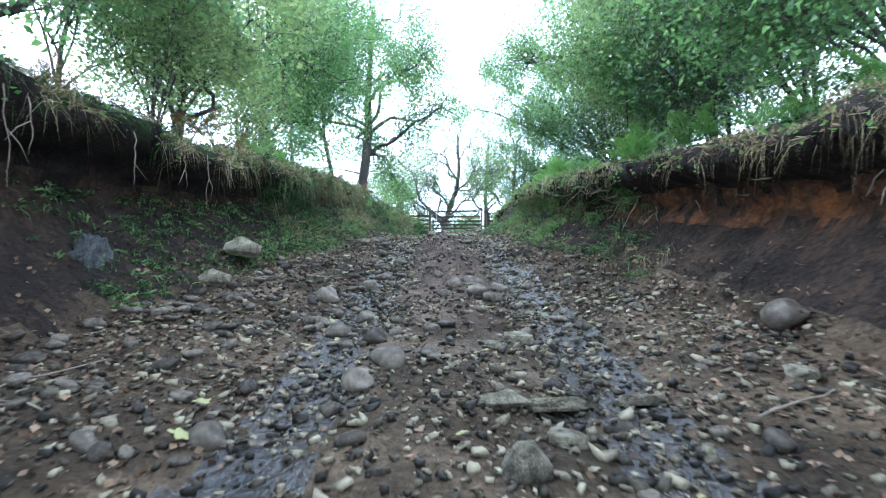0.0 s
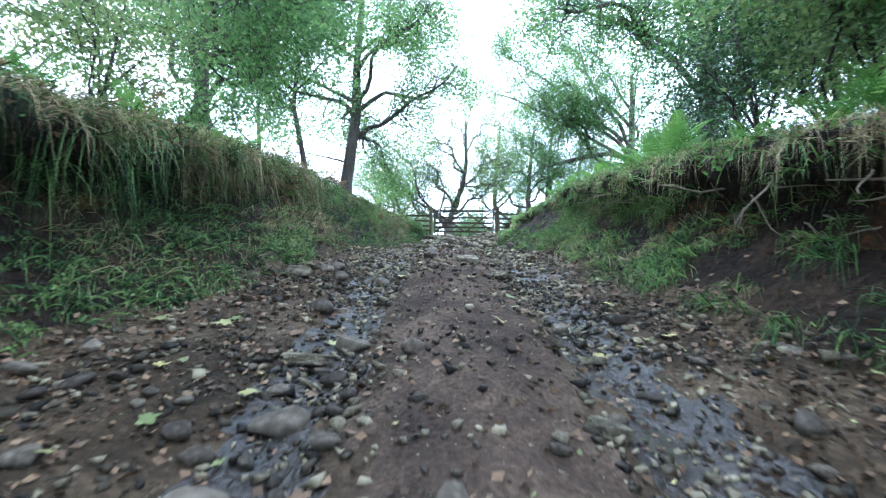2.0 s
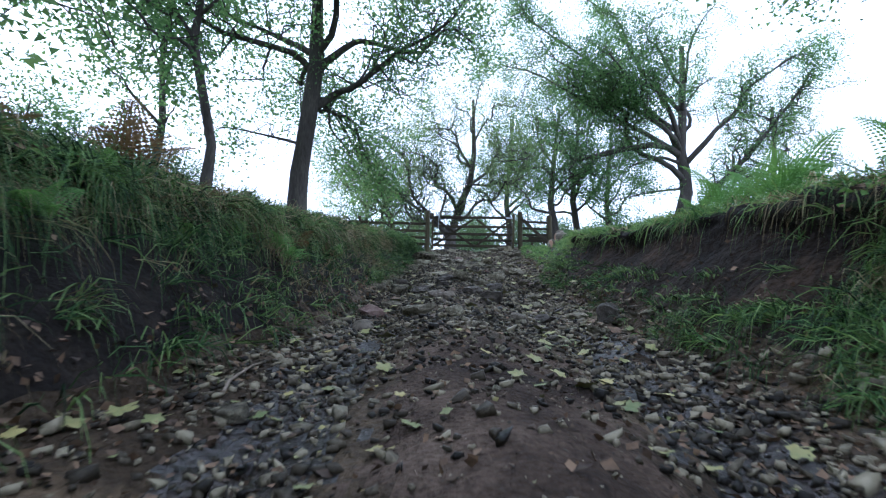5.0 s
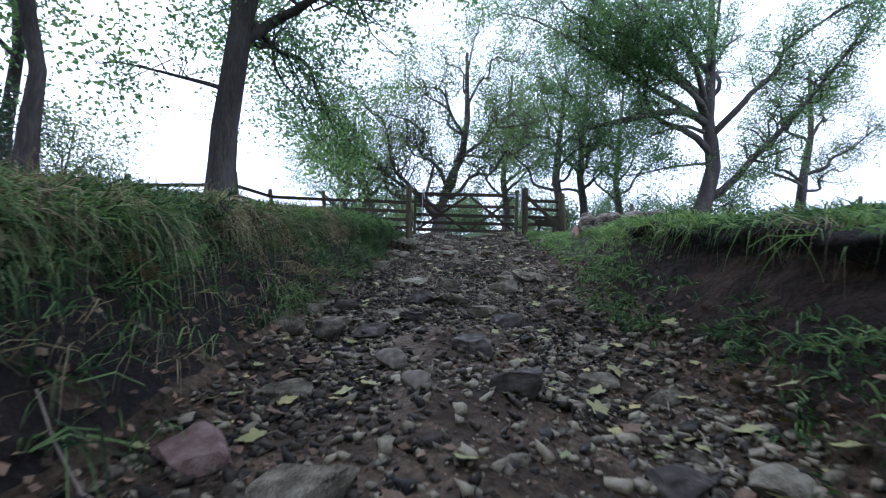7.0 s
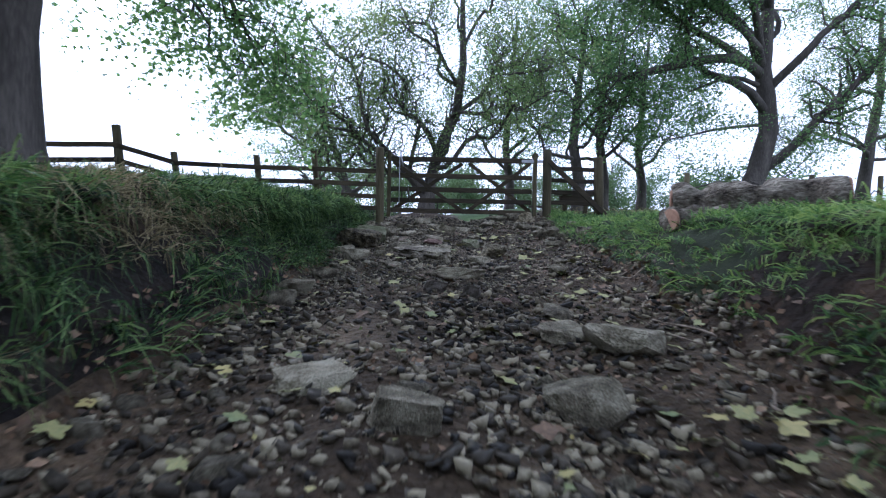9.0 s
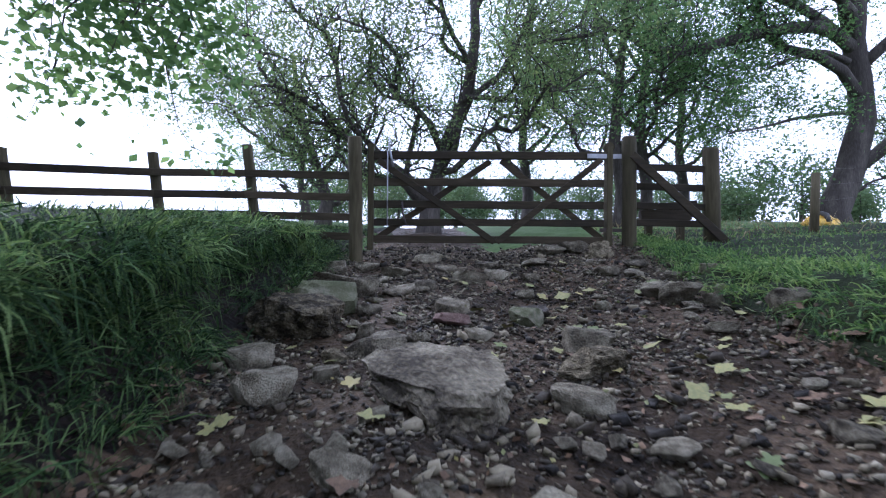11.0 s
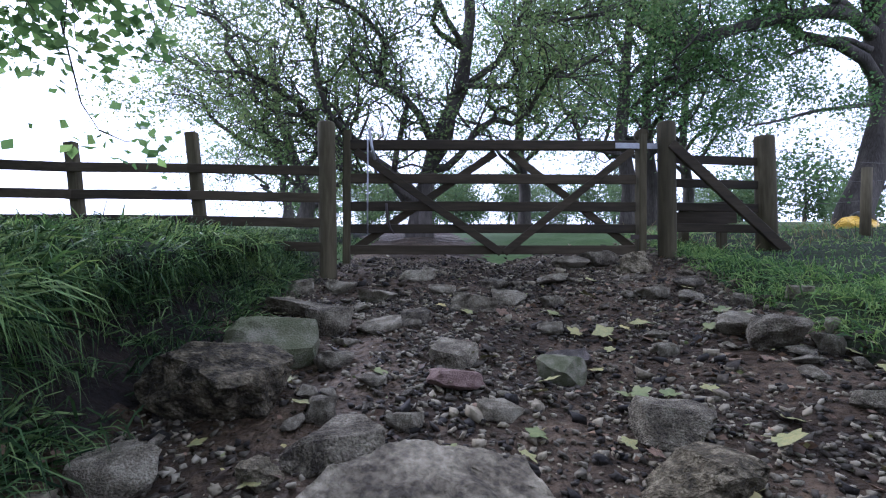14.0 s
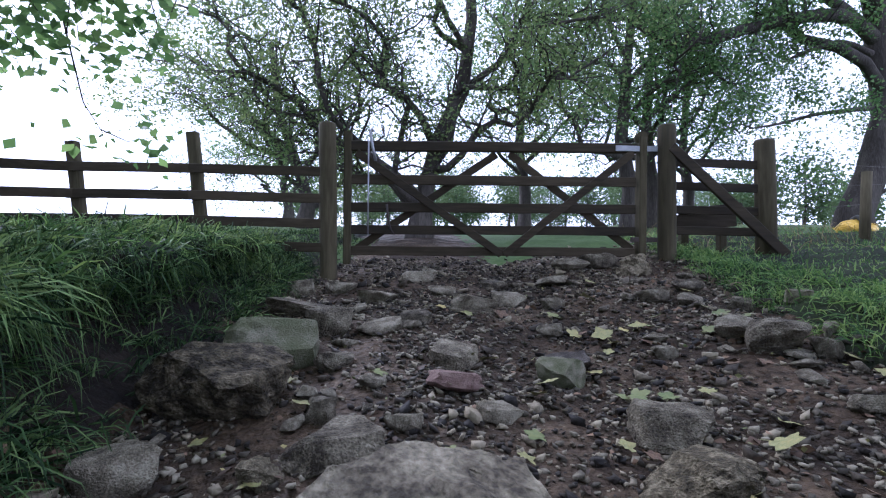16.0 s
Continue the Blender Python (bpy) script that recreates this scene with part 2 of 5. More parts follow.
def toe_l(y):
    return np.interp(y, [-6, 3, 5.5, 7, 9, 11, 13, 15, 17, 20, 22, 25.5, 28.5, 30, 33], [-3.0, -3.0, -2.8, -2.65, -2.25, -1.92, -1.72, -1.55, -1.28, -1.25, -1.2, -1.06, -1.08, -0.95, -1.2])


def top_l(y):
    return np.interp(y, [-6, 3, 5, 8, 10, 12.6, 16, 20, 24.5, 26, 28.5, 30, 32, 40], [2.75, 2.7, 2.4, 1.95, 1.66, 1.45, 1.22, 1.06, 0.95, 0.85, 0.68, 0.3, 0.15, 0.05])


def toe_r(y):
    return np.interp(y, [-6, 4, 6.6, 9, 10.5, 13.5, 17.5, 19, 21.5, 23, 25, 28, 30, 34], [2.8, 2.55, 2.3, 2.0, 1.75, 1.66, 1.5, 1.58, 1.68, 1.95, 2.2, 2.35, 2.6, 3.2])


def top_r(y):
    return np.interp(y, [-6, 3, 6, 10.5, 12, 15, 18.5, 21.7, 22.5, 26, 29.5, 34], [2.25, 2.2, 1.92, 1.55, 1.42, 1.3, 1.08, 0.98, 0.92, 0.66, 0.26, 0.08])


def under_l(y):
    return np.interp(y, [-6, 6, 10, 12, 13.5, 15, 17, 24, 26, 29, 30, 32], [0.6, 0.52, 0.42, 0.3, 0.18, 0.12, 0.16, 0.2, 0.38, 0.38, 0.08, 0.0])


def under_r(y):
    return np.interp(y, [-6, 6, 11, 14, 17, 19, 22, 25, 40], [0.8, 0.72, 0.4, 0.3, 0.2, 0.22, 0.16, 0.0, 0.0])


def rise_out(y, o):
    """How the land goes on rising behind a crest."""
    return o * 0.06 * math.exp(-o / 14) + np.interp(y, [0, 7, 13], [0.42, 0.32, 0.0]) * min(o, 1.7)


def rough_z(x, y):
    return 0.035 * noise.noise(Vector((x * 1.3, y * 1.3, 3.1))) + 0.028 * noise.noise(Vector((x * 3.5, y * 3.5, 0.7))) + 0.016 * noise.noise(Vector((x * 9, y * 9, 2.7)))


def lane_shape(x, y):
    """Height of the lane's bed: hump between two ruts, rising a little to the banks."""
    a = np.interp(y, [0, 4, 8, 16, 24], [0.04, 0.08, 0.14, 0.12, 0.04])
    h = a * math.exp(-((x - 0.05) / 0.42) ** 2) - 0.6 * a * math.exp(-((abs(x - 0.05) - 0.95) / 0.3) ** 2)
    return h + 0.12 * max(0.0, abs(x) - 1.1)


def land_z(x, y):
    """Height of the ground, with no overhang."""
    z = lane_z(y)
    l, r = toe_l(y), toe_r(y)
    if l <= x <= r:
        return z + lane_shape(x, y) + rough_z(x, y)
    out, top, toe = (l - x, top_l(y), l) if x < l else (x - r, top_r(y), r)
    edge = lane_shape(toe, y)
    run = 0.35 + 0.75 * top
    k = min(1.0, out / run)
    rise = (1 - (1 - k) ** 2) * (top - edge) + edge
    far = max(0.0, out - run)
    return z + rise + rise_out(y, far) + rough_z(x, y) * (1 + k)


def bank_pt(side, y, k):
    """A point of the bank's face: side -1 or 1, k from 0 at its toe to 1 on its crest."""
    toe, top, und = (toe_l(y), top_l(y), under_l(y)) if side < 0 else (toe_r(y), top_r(y), under_r(y))
    edge = lane_shape(toe, y)
    run = 0.35 + 0.75 * top
    n1 = noise.noise(Vector((y * 0.55, side * 9.0, 1.7)))
    n2 = noise.noise(Vector((y * 1.7, side * 5.0, 4.2)))
    w = max(0.0, min(1.0, und / 0.4 * (1 + 0.5 * n1)))
    so, sr = run * k, 1 - (1 - k) ** 2
    ks = [0, 0.12, 0.25, 0.38, 0.5, 0.62, 0.7, 0.76, 0.82, 0.9, 1.0]
    oo = np.interp(k, ks, [0, 0.16, 0.34, 0.52, 0.62, 0.6, 0.42, 0.28, 0.26, 0.48, 1.0]) * run * 0.9
    orr = np.interp(k, ks, [0, 0.1, 0.24, 0.4, 0.54, 0.66, 0.72, 0.78, 0.87, 0.95, 1.0])
    out = so * (1 - w) + oo * w + 0.16 * k * (n1 + 0.6 * n2)
    rise = edge + (top - edge) * (sr * (1 - w) + orr * w) * (1 + 0.08 * n2)
    x = toe + side * out
    lip = max(0.0, 1 - abs(k - 0.78) / 0.16) * w
    x -= side * lip * 0.22 * noise.noise(Vector((y * 2.3, side, 8.0)))
    rise += lip * 0.12 * noise.noise(Vector((y * 4.1, side * 2.0, 3.0)))
    lump = noise.noise(Vector((y * 2.6, k * 6, side * 3.0))) * 0.13 + noise.noise(Vector((y * 7, k * 14, side))) * 0.06
    x += lump * (0.3 + k) * (1 if k < 0.95 else 0.3)
    return Vector((x, y, lane_z(y) + rise + rough_z(x, y)))


def build_ground():
    ys = list(np.arange(-5, 34, 0.1)) + list(np.arange(34, 60, 0.8)) + list(np.arange(60, 140, 5)) + [160, 200, 260, 340, 400]
    ks = [0, 0.06, 0.12, 0.18, 0.25, 0.32, 0.38, 0.44, 0.5, 0.56, 0.62, 0.66, 0.7, 0.73, 0.76, 0.79, 0.82, 0.86, 0.9, 0.95, 1.0]
    outs = [0.3, 0.7, 1.2, 1.9, 2.8, 4, 5.5, 8, 12, 18, 28, 45, 80, 150, 300]
    nl = 64
    verts, cols = [], 2 * (len(outs) + len(ks)) + nl - 2
    tags = []
    for y in ys:
        row = []
        for side in (-1, 1):
            crest = bank_pt(side, y, 1.0)
            far = [Vector((crest.x + side * o, y, crest.z + rise_out(y, o) + 0.12 * noise.noise(Vector((crest.x + o, y, 0)) * 0.4))) for o in outs]
            face = [bank_pt(side, y, k) for k in ks]
            row.append((far, face))
        a, b = row[0][1][0].x, row[1][1][0].x
        lane = []
        for i in range(1, nl - 1):
            x = a + (b - a) * i / (nl - 1)
            lane.append(Vector((x, y, lane_z(y) + lane_shape(x, y) + rough_z(x, y))))
        line = row[0][0][::-1] + row[0][1][::-1] + lane + row[1][1] + row[1][0]
        verts += [tuple(v) for v in line]
        cols = len(line)
    no, nk = len(outs), len(ks)
    faces, index = [], []
    mats = [M_TRACK, M_FACE, M_CLAY, M_PEAT, M_TURF, M_FIELD, M_HUMP, M_WET]
    for j in range(len(ys) - 1):
        y = ys[j]
        for i in range(cols - 1):
            p = j * cols + i
            faces.append((p, p + 1, p + cols + 1, p + cols))
            side = -1 if i < no + nk else 1
            q = no + nk - 1 - i if side < 0 else i - (cols - no - nk)
            wob = noise.noise(Vector((y * 1.9, i * 0.6, 2.0))) + noise.noise(Vector((y * 6.1, i * 1.7, 7.0)))
            if q < 0:
                v = verts[p]
                off = abs(v[0] - 0.05) + 0.16 * wob
                m = 5 if y > 75 or (y > 31.0 and off > 0.85 + 0.03 * (y - 31)) else 6 if 4.5 < y < 15.5 and off < 0.55 else 7 if 2 < y < 17 and abs(off - 0.98) < 0.26 else 0
            elif q < nk:
                k = ks[min(max(q, 0), nk - 1)]
                und = under_l(y) if side < 0 else under_r(y)
                kk = k + 0.08 * wob
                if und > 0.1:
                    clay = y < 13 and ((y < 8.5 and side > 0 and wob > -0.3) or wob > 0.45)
                    # shade-darkened earth and humus fill the hollow and the band under the lip
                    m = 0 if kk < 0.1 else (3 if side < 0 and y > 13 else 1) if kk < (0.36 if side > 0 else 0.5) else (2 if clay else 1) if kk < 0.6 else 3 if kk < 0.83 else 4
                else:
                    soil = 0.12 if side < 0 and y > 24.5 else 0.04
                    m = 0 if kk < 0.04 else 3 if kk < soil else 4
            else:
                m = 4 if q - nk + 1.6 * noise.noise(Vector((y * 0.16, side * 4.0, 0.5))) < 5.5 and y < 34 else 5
            index.append(m)
    ob = new("ground", mesh_of("ground", verts, faces, mats, index, smooth=True))
    tagged(ob, "sunken stony lane between earth banks rising to pasture", "ground", kind="structure")


build_ground()


# ---- trees ----
RNG = np.random.default_rng(5)


def leaf_mesh(name, centres, size, mat, flat=0.0, rng=RNG, plain=False):
    """Many small folded leaves, each its own island; plain ones are single triangles."""
    c = np.asarray(centres, float)
    n = len(c)
    d = rng.normal(size=(n, 3))
    d /= np.linalg.norm(d, axis=1)[:, None]
    u = rng.normal(size=(n, 3))
    u[:, 2] *= 1 - flat
    d[:, 2] *= 1 - flat * 0.6
    u -= d * (u * d).sum(1)[:, None]
    u /= np.linalg.norm(u, axis=1)[:, None] + 1e-6
    w = np.cross(d, u)
    s = (size * rng.uniform(0.6, 1.3, n))[:, None]
    v = np.stack([c - d * s * 0.5, c + u * s * 0.32 + w * s * 0.1, c + d * s * 0.5, c - u * s * 0.32 + w * s * 0.1], 1).reshape(-1, 3)
    i = np.arange(n)[:, None] * 4
    f = np.concatenate([i + [0, 1, 2], i + [0, 2, 3]], 1).reshape(-1, 3)
    if plain:
        v = np.stack([c - d * s * 0.5, c + d * s * 0.1 + u * s * 0.42, c + d * s * 0.45 - u * s * 0.3], 1).reshape(-1, 3)
        f = np.arange(3 * n).reshape(-1, 3)
    me = bpy.data.meshes.new(name)
    me.vertices.add(len(v))
    me.vertices.foreach_set("co", v.astype(np.float32).ravel())
    me.loops.add(f.size)
    me.loops.foreach_set("vertex_index", f.astype(np.int32).ravel())
    me.polygons.add(len(f))
    me.polygons.foreach_set("loop_start", np.arange(0, f.size, 3, dtype=np.int32))
    me.update(calc_edges=True)
    me.validate()
    me.materials.append(mat)
    return me


def bend(a, b, sag, n=6, rng=RNG, jit=0.06):
    """A slightly crooked line from a to b that bows by sag."""
    a, b = Vector(a), Vector(b)
    L = (b - a).length
    pts = []
    for i in range(n + 1):
        t = i / n
        p = a.lerp(b, t) + Vector((0, 0, sag * 4 * t * (1 - t)))
        if 0 < i < n:
            p += Vector(rng.normal(size=3)) * jit * min(L, 4.5) / n * 1.5
        pts.append(p)
    return pts


def eased(pts, times=2):
    """Corners cut away, so that a limb bows and does not kink."""
    for _ in range(times):
        q = [pts[0]]
        for a, b in zip(pts, pts[1:]):
            q += [a.lerp(b, 0.25), a.lerp(b, 0.75)]
        pts = q + [pts[-1]]
    return pts


def along(pts, t):
    f = t * (len(pts) - 1)
    i = min(int(f), len(pts) - 2)
    return Vector(pts[i]).lerp(Vector(pts[i + 1]), f - i), (Vector(pts[i + 1]) - Vector(pts[i])).normalized()


def tree(name, base, trunk, r0, limbs, label, leaf, leaf_size=0.09, twigs=9, leaves=30, reach=1.3, spread=0.3, rng_seed=1, up=0.2, trunk_twigs=0, bark=None, category="tree", start=0.25, flare=1.5, wide=1.0, sprays=(), plain=False, paths=()):
    """trunk: points relative to base; limbs: (start height as a share of the trunk, end point relative to base, sag)."""
    rng = np.random.default_rng(rng_seed)
    root = thing(name, base, label, category)
    pts = [Vector((0, 0, -0.3))] + [Vector(p) for p in trunk]
    dense = []
    for a, b in zip(pts, pts[1:]):
        n = max(2, int((b - a).length / 0.5))
        dense += [a.lerp(b, i / n) for i in range(n)]
    dense.append(pts[-1])
    H = len(dense)
    rad = [r0 * (1 - 0.72 * i / (H - 1)) * (1 + (flare - 1) * math.exp(-max(0.0, dense[i].z) / 0.35)) for i in range(H)]
    bm = tube(dense, rad, 12, wobble=0.22, seed=rng_seed * 3.3)
    ways = []
    for s, end, sag in limbs:
        end = (end[0] * wide, end[1] * wide, end[2])
        p, _ = along(dense, s)
        L = eased(bend(p, end, sag, 6, rng, 0.3 if (Vector(end) - p).length > 3 else 0.1), 1)
        r = max(0.02, min(r0 * (1 - 0.72 * s) * 0.6, 0.026 * (Vector(end) - p).length))
        tube(L, [r * (1 - 0.85 * (i / (len(L) - 1)) ** 0.8) for i in range(len(L))], 7, bm, 0.12, seed=rng_seed)
        ways.append((L, r))
    for way, ra, rb in paths:
        L = eased([Vector(p) for p in way], 2)
        tube(L, [ra + (rb - ra) * i / (len(L) - 1) for i in range(len(L))], 10, bm, 0.15, seed=rng_seed + ra)
        ways.append((L, ra * 0.6))
    if trunk_twigs:
        ways.append((dense[int(H * 0.45):], r0 * 0.3))
    centres = []
    for L, r in ways:
        length = sum((Vector(a) - Vector(b)).length for a, b in zip(L, L[1:]))
        for _ in range(max(2, int(twigs * length / 2.5))):
            t = rng.uniform(start, 1.0)
            p, d = along(L, t)
            q = p + (Vector(rng.normal(size=3)) * 0.75 + d * 0.55 + Vector((0, 0, up))).normalized() * reach * rng.uniform(0.5, 1.15)
            B = bend(p, q, 0.06, 4, rng, 0.25)
            rr = max(0.009, r * (1 - 0.7 * t) * 0.4)
            tube(B, [rr * (1 - 0.75 * i / 4) for i in range(5)], 3, bm, 0, cap=False)
            for fork in range(3):
                p2, d2 = along(B, rng.uniform(0.4, 1.0))
                q2 = p2 + (Vector(rng.normal(size=3)) + d2 * 0.6).normalized() * reach * 0.5 * rng.uniform(0.5, 1.2)
                if fork < 2:
                    tube([p2, (p2 + q2) / 2 + Vector(rng.normal(size=3)) * 0.04, q2], [rr * 0.45, rr * 0.32, rr * 0.15], 3, bm, 0, cap=False)
                n = int(leaves * rng.uniform(0.5, 1.3))
                t3 = rng.uniform(0.1, 1.1, n)[:, None]
                centres.append(np.array(p2) + t3 * (np.array(q2) - np.array(p2)) + rng.normal(size=(n, 3)) * spread)
    for a, b, n in sprays:
        B = bend(a, b, 0.05, 4, rng, 0.25)
        tube(B, [0.012 * (1 - 0.2 * i) for i in range(5)], 4, bm, 0, cap=False)
        t3 = rng.uniform(0.0, 1.08, n)[:, None]
        centres.append(np.array(a) + t3 * (np.array(b) - np.array(a)) + rng.normal(size=(n, 3)) * [0.13, 0.2, 0.07])
    part("trunk", bm, bark or M_BARK, root)
    part("crown", leaf_mesh("crown", np.concatenate(centres), leaf_size, leaf, 0.35, rng, plain), None, root)
    return root


def at(x, y, sink=0.05):
    return (x, y, land_z(x, y) - sink)


def build_trees():
    # tall tree on the crest, with one long limb over the lane
    tree("oak_tree", at(-4.15, 25.3, 0.1), [(0.0, 0, 0.4), (0.02, 0, 1.6), (0.18, 0, 3.0), (0.35, 0.05, 4.6), (0.3, 0.1, 6.5), (0.45, 0, 9), (0.6, 0, 11)], 0.28,
         [(0.31, (3.4, -0.6, 6.2), -0.3), (0.24, (-1.5, -0.5, 2.55), 0.15), (0.45, (-3.0, 0.8, 6.8), 0.3), (0.5, (2.8, -1.8, 8.4), 0.2), (0.6, (-2.0, -2.5, 8.0), 0.2), (0.62, (2.2, 2.2, 9.6), 0.2),
          (0.75, (-1.5, -2.0, 10.2), 0.2), (0.8, (2.5, -1.6, 10.8), 0.2), (0.9, (0.5, -2, 12), 0.1), (0.4, (-2.8, -2.2, 5.6), 0.2), (0.45, (2.6, -3.0, 6.9), 0.2), (0.34, (1.2, 2.5, 2.3), 0.7), (0.34, (0.5, 2.4, 2.6), 0.7), (0.38, (-0.6, 2.9, 4.6), 0.3), (0.42, (3.6, 1.0, 6.0), 0.3)],
         "tall broadleaf tree with bare lower trunk on the grassy bank crest", M_LEAF, 0.105, 13, 52, 1.8, 0.24, 11, wide=1.3, start=0.3,
         sprays=[((1.0 + 0.14 * i, 2.9 + 0.3 * (i % 3), 2.7), (1.02 + 0.15 * i, 3.0 + 0.3 * ((i * 7) % 3), 1.42 + 0.05 * ((i * 3) % 4) + 0.006 * i), 110) for i in range(11)] + [((0.4, 2.4, 3.0), (1.0, 3.2, 1.85), 140), ((1.0, 2.8, 3.0), (2.0, 3.6, 2.2), 150)])
    # crooked slim tree
    tree("slim_tree", at(-4.9, 21.6, 0.1), [(0.05, 0, 0.8), (0.12, 0, 1.5), (-0.1, 0, 2.5), (-0.35, 0, 3.6), (-0.3, 0.2, 5.2), (-0.6, 0.2, 7.5), (-0.5, 0, 9)], 0.115,
         [(0.45, (-2.0, -0.8, 5.4), 0.2), (0.5, (1.4, -0.6, 5.6), 0.2), (0.6, (-1.8, 1.2, 6.8), 0.2), (0.65, (1.0, -1.6, 7.0), 0.2), (0.75, (-2, -1.2, 8), 0.2), (0.85, (1.2, 0.5, 9), 0.1), (0.4, (-1.4, -1.6, 4.2), 0.2)],
         "slim crooked tree with dark bark on the bank crest", M_LEAF, 0.105, 15, 80, 1.7, 0.24, 12, wide=1.4, plain=True)
    tree("oak_tree", at(-6.6, 18.0, 0.1), [(0, 0, 1), (0.05, 0, 2.2), (0.0, 0, 4), (0.2, 0, 6), (0.1, 0, 8.5)], 0.25,
         [(0.25, (1.9, -1.2, 3.6), 0.2), (0.35, (-2.2, -0.6, 5), 0.2), (0.45, (2.6, -2.6, 4.8), 0.3), (0.5, (1.6, 2.0, 6.4), 0.2), (0.6, (-1.8, 1.4, 7), 0.2), (0.65, (2.4, -1.4, 7.4), 0.2), (0.8, (-1.2, -2.0, 8.4), 0.1), (0.9, (1, 0.6, 9.4), 0.1), (0.3, (2.2, -3.4, 3.2), 0.1)],
         "broadleaf tree with straight grey trunk behind the bank", M_LEAF, 0.11, 15, 74, 1.9, 0.24, 13, wide=1.5, plain=True)
    tree("slim_tree", at(-7.6, 24.5, 0.1), [(0, 0, 1.2), (0.15, 0, 2.6), (0.05, 0, 4.2), (0.3, 0, 6.4)], 0.13,
         [(0.4, (-1.6, -0.6, 4.2), 0.2), (0.5, (1.4, -0.9, 4.8), 0.2), (0.6, (-1.2, 1, 5.6), 0.2), (0.75, (1.2, 0.3, 6.6), 0.1), (0.35, (1.0, -0.8, 3.0), 0.1)],
         "slim tree with sparse leaves behind the bank", M_LEAF, 0.12, 13, 25, 1.3, 0.2, 14)
    tree("hazel_tree", at(-5.2, 9.5, 0.1), [(0.1, 0, 0.8), (0.3, -0.2, 1.8), (0.5, -0.2, 3.0), (0.6, -0.4, 4.6)], 0.1,
         [(0.1, (1.5, -0.8, 2.2), 0.3), (0.15, (-0.6, -1.4, 2.6), 0.2), (0.3, (1.9, 0.6, 3.0), 0.3), (0.4, (1.3, -1.9, 3.6), 0.3), (0.6, (-1, 0.6, 4.2), 0.2), (0.7, (1.8, -0.4, 4.8), 0.2), (0.2, (1.2, -2.4, 2.4), 0.3)],
         "hazel with arching stems and bright leaves on the bank", M_LEAF_PALE, 0.12, 15, 26, 1.2, 0.2, 15, wide=1.25)
    tree("hazel_tree", at(-5.6, 5.2, 0.1), [(0.1, 0, 0.8), (0.3, 0.2, 1.8), (0.4, 0.2, 3.0), (0.5, 0.4, 4.8)], 0.1,
         [(0.1, (1.6, 0.4, 2.0), 0.2), (0.2, (1.2, 1.8, 2.6), 0.3), (0.3, (1.9, -0.6, 3.2), 0.3), (0.5, (1.6, 1.2, 3.8), 0.3), (0.6, (-1, 0.6, 4.2), 0.2), (0.7, (1.8, 0.9, 5.0), 0.2)],
         "hazel with arching stems above the undercut bank", M_LEAF, 0.12, 15, 26, 1.2, 0.2, 16, wide=1.2)
    # great tree on the other crest
    tree("oak_tree", at(8.0, 20.2, 0.1), [(0, 0, 1), (-0.05, 0, 2.4), (0.05, 0, 4), (0.0, 0, 6), (0.3, 0, 9)], 0.36,
         [(0.34, (-3.6, -1.5, 5.4), 0.5), (0.38, (2.8, -0.8, 5.0), 0.5), (0.45, (-2.6, -4.0, 6.0), 0.5), (0.5, (-3.4, 1.6, 7.2), 0.4), (0.5, (1.0, -4.2, 6.2), 0.4), (0.6, (-2.2, -2.8, 8.4), 0.3), (0.7, (2.4, 1.2, 8.8), 0.3), (0.8, (-1.8, 0.5, 10), 0.2), (0.3, (1.5, -3.8, 3.9), 0.5), (0.4, (-1.2, -5.2, 4.8), 0.5)],
         "great oak with thick dark trunk above the bank", M_LEAF, 0.105, 14, 76, 1.9, 0.24, 17, wide=1.35, plain=True)
    # spreading oak beyond the fence
    tree("oak_tree", at(11.6, 37.8, 0.1), [(0, 0, 0.5), (0.49, 0.0, 1.59), (0.84, 0.0, 3.1), (0.74, 0.0, 4.29), (0.55, 0.0, 5.33), (0.67, 0.0, 6.98), (0.7, 0, 8.6), (0.7, 0, 11)], 0.43,
         [ (0.38, (-5.2, -1.0, 8.4), -0.3), (0.19, (6.0, -1.6, 9.4), -0.6), (0.5, (-2.8, -2.2, 8.6), 0.3), (0.52, (-6.6, -1.4, 10.4), 0.5), (0.6, (2.8, 1.6, 10.0), 0.3), (0.7, (-1.8, -2.6, 11), 0.3), (0.8, (1.6, -1.6, 12.5), 0.2),
          (0.6, (-7.6, -2.0, 11.6), 0.3), (0.7, (-5.0, -1.0, 13.2), 0.3), (0.5, (-8.4, -1.5, 9.0), 0.4), (0.45, (4.6, -2.6, 9.4), 0.2), (0.55, (-4.6, -3.4, 9.0), 0.5), (0.1, (2.0, -0.4, 2.2), 0.0)],
         "spreading oak with forked trunk and long crooked limbs by the fence", M_LEAF, 0.105, 12, 74, 1.6, 0.22, 18, wide=1.08, start=0.3, flare=1.3, plain=True,
         paths=[([(0.51, -0.05, 5.07), (-0.48, -0.4, 5.51), (-1.78, -0.8, 5.34), (-3.43, -0.9, 4.92), (-4.7, -0.6, 4.63), (-5.09, -0.3, 4.63), (-5.83, 0.0, 5.26), (-6.73, 0.3, 5.88)], 0.2, 0.05), ([(0.34, -0.1, 4.69), (-0.62, -0.3, 4.94), (-1.53, -0.4, 4.64), (-2.42, -0.6, 4.23)], 0.1, 0.02), ([(0.51, 0.0, 3.3), (-0.37, -0.2, 3.17), (-1.45, -0.4, 2.99), (-2.42, -0.6, 2.68), (-3.43, -0.8, 2.48)], 0.075, 0.015)])
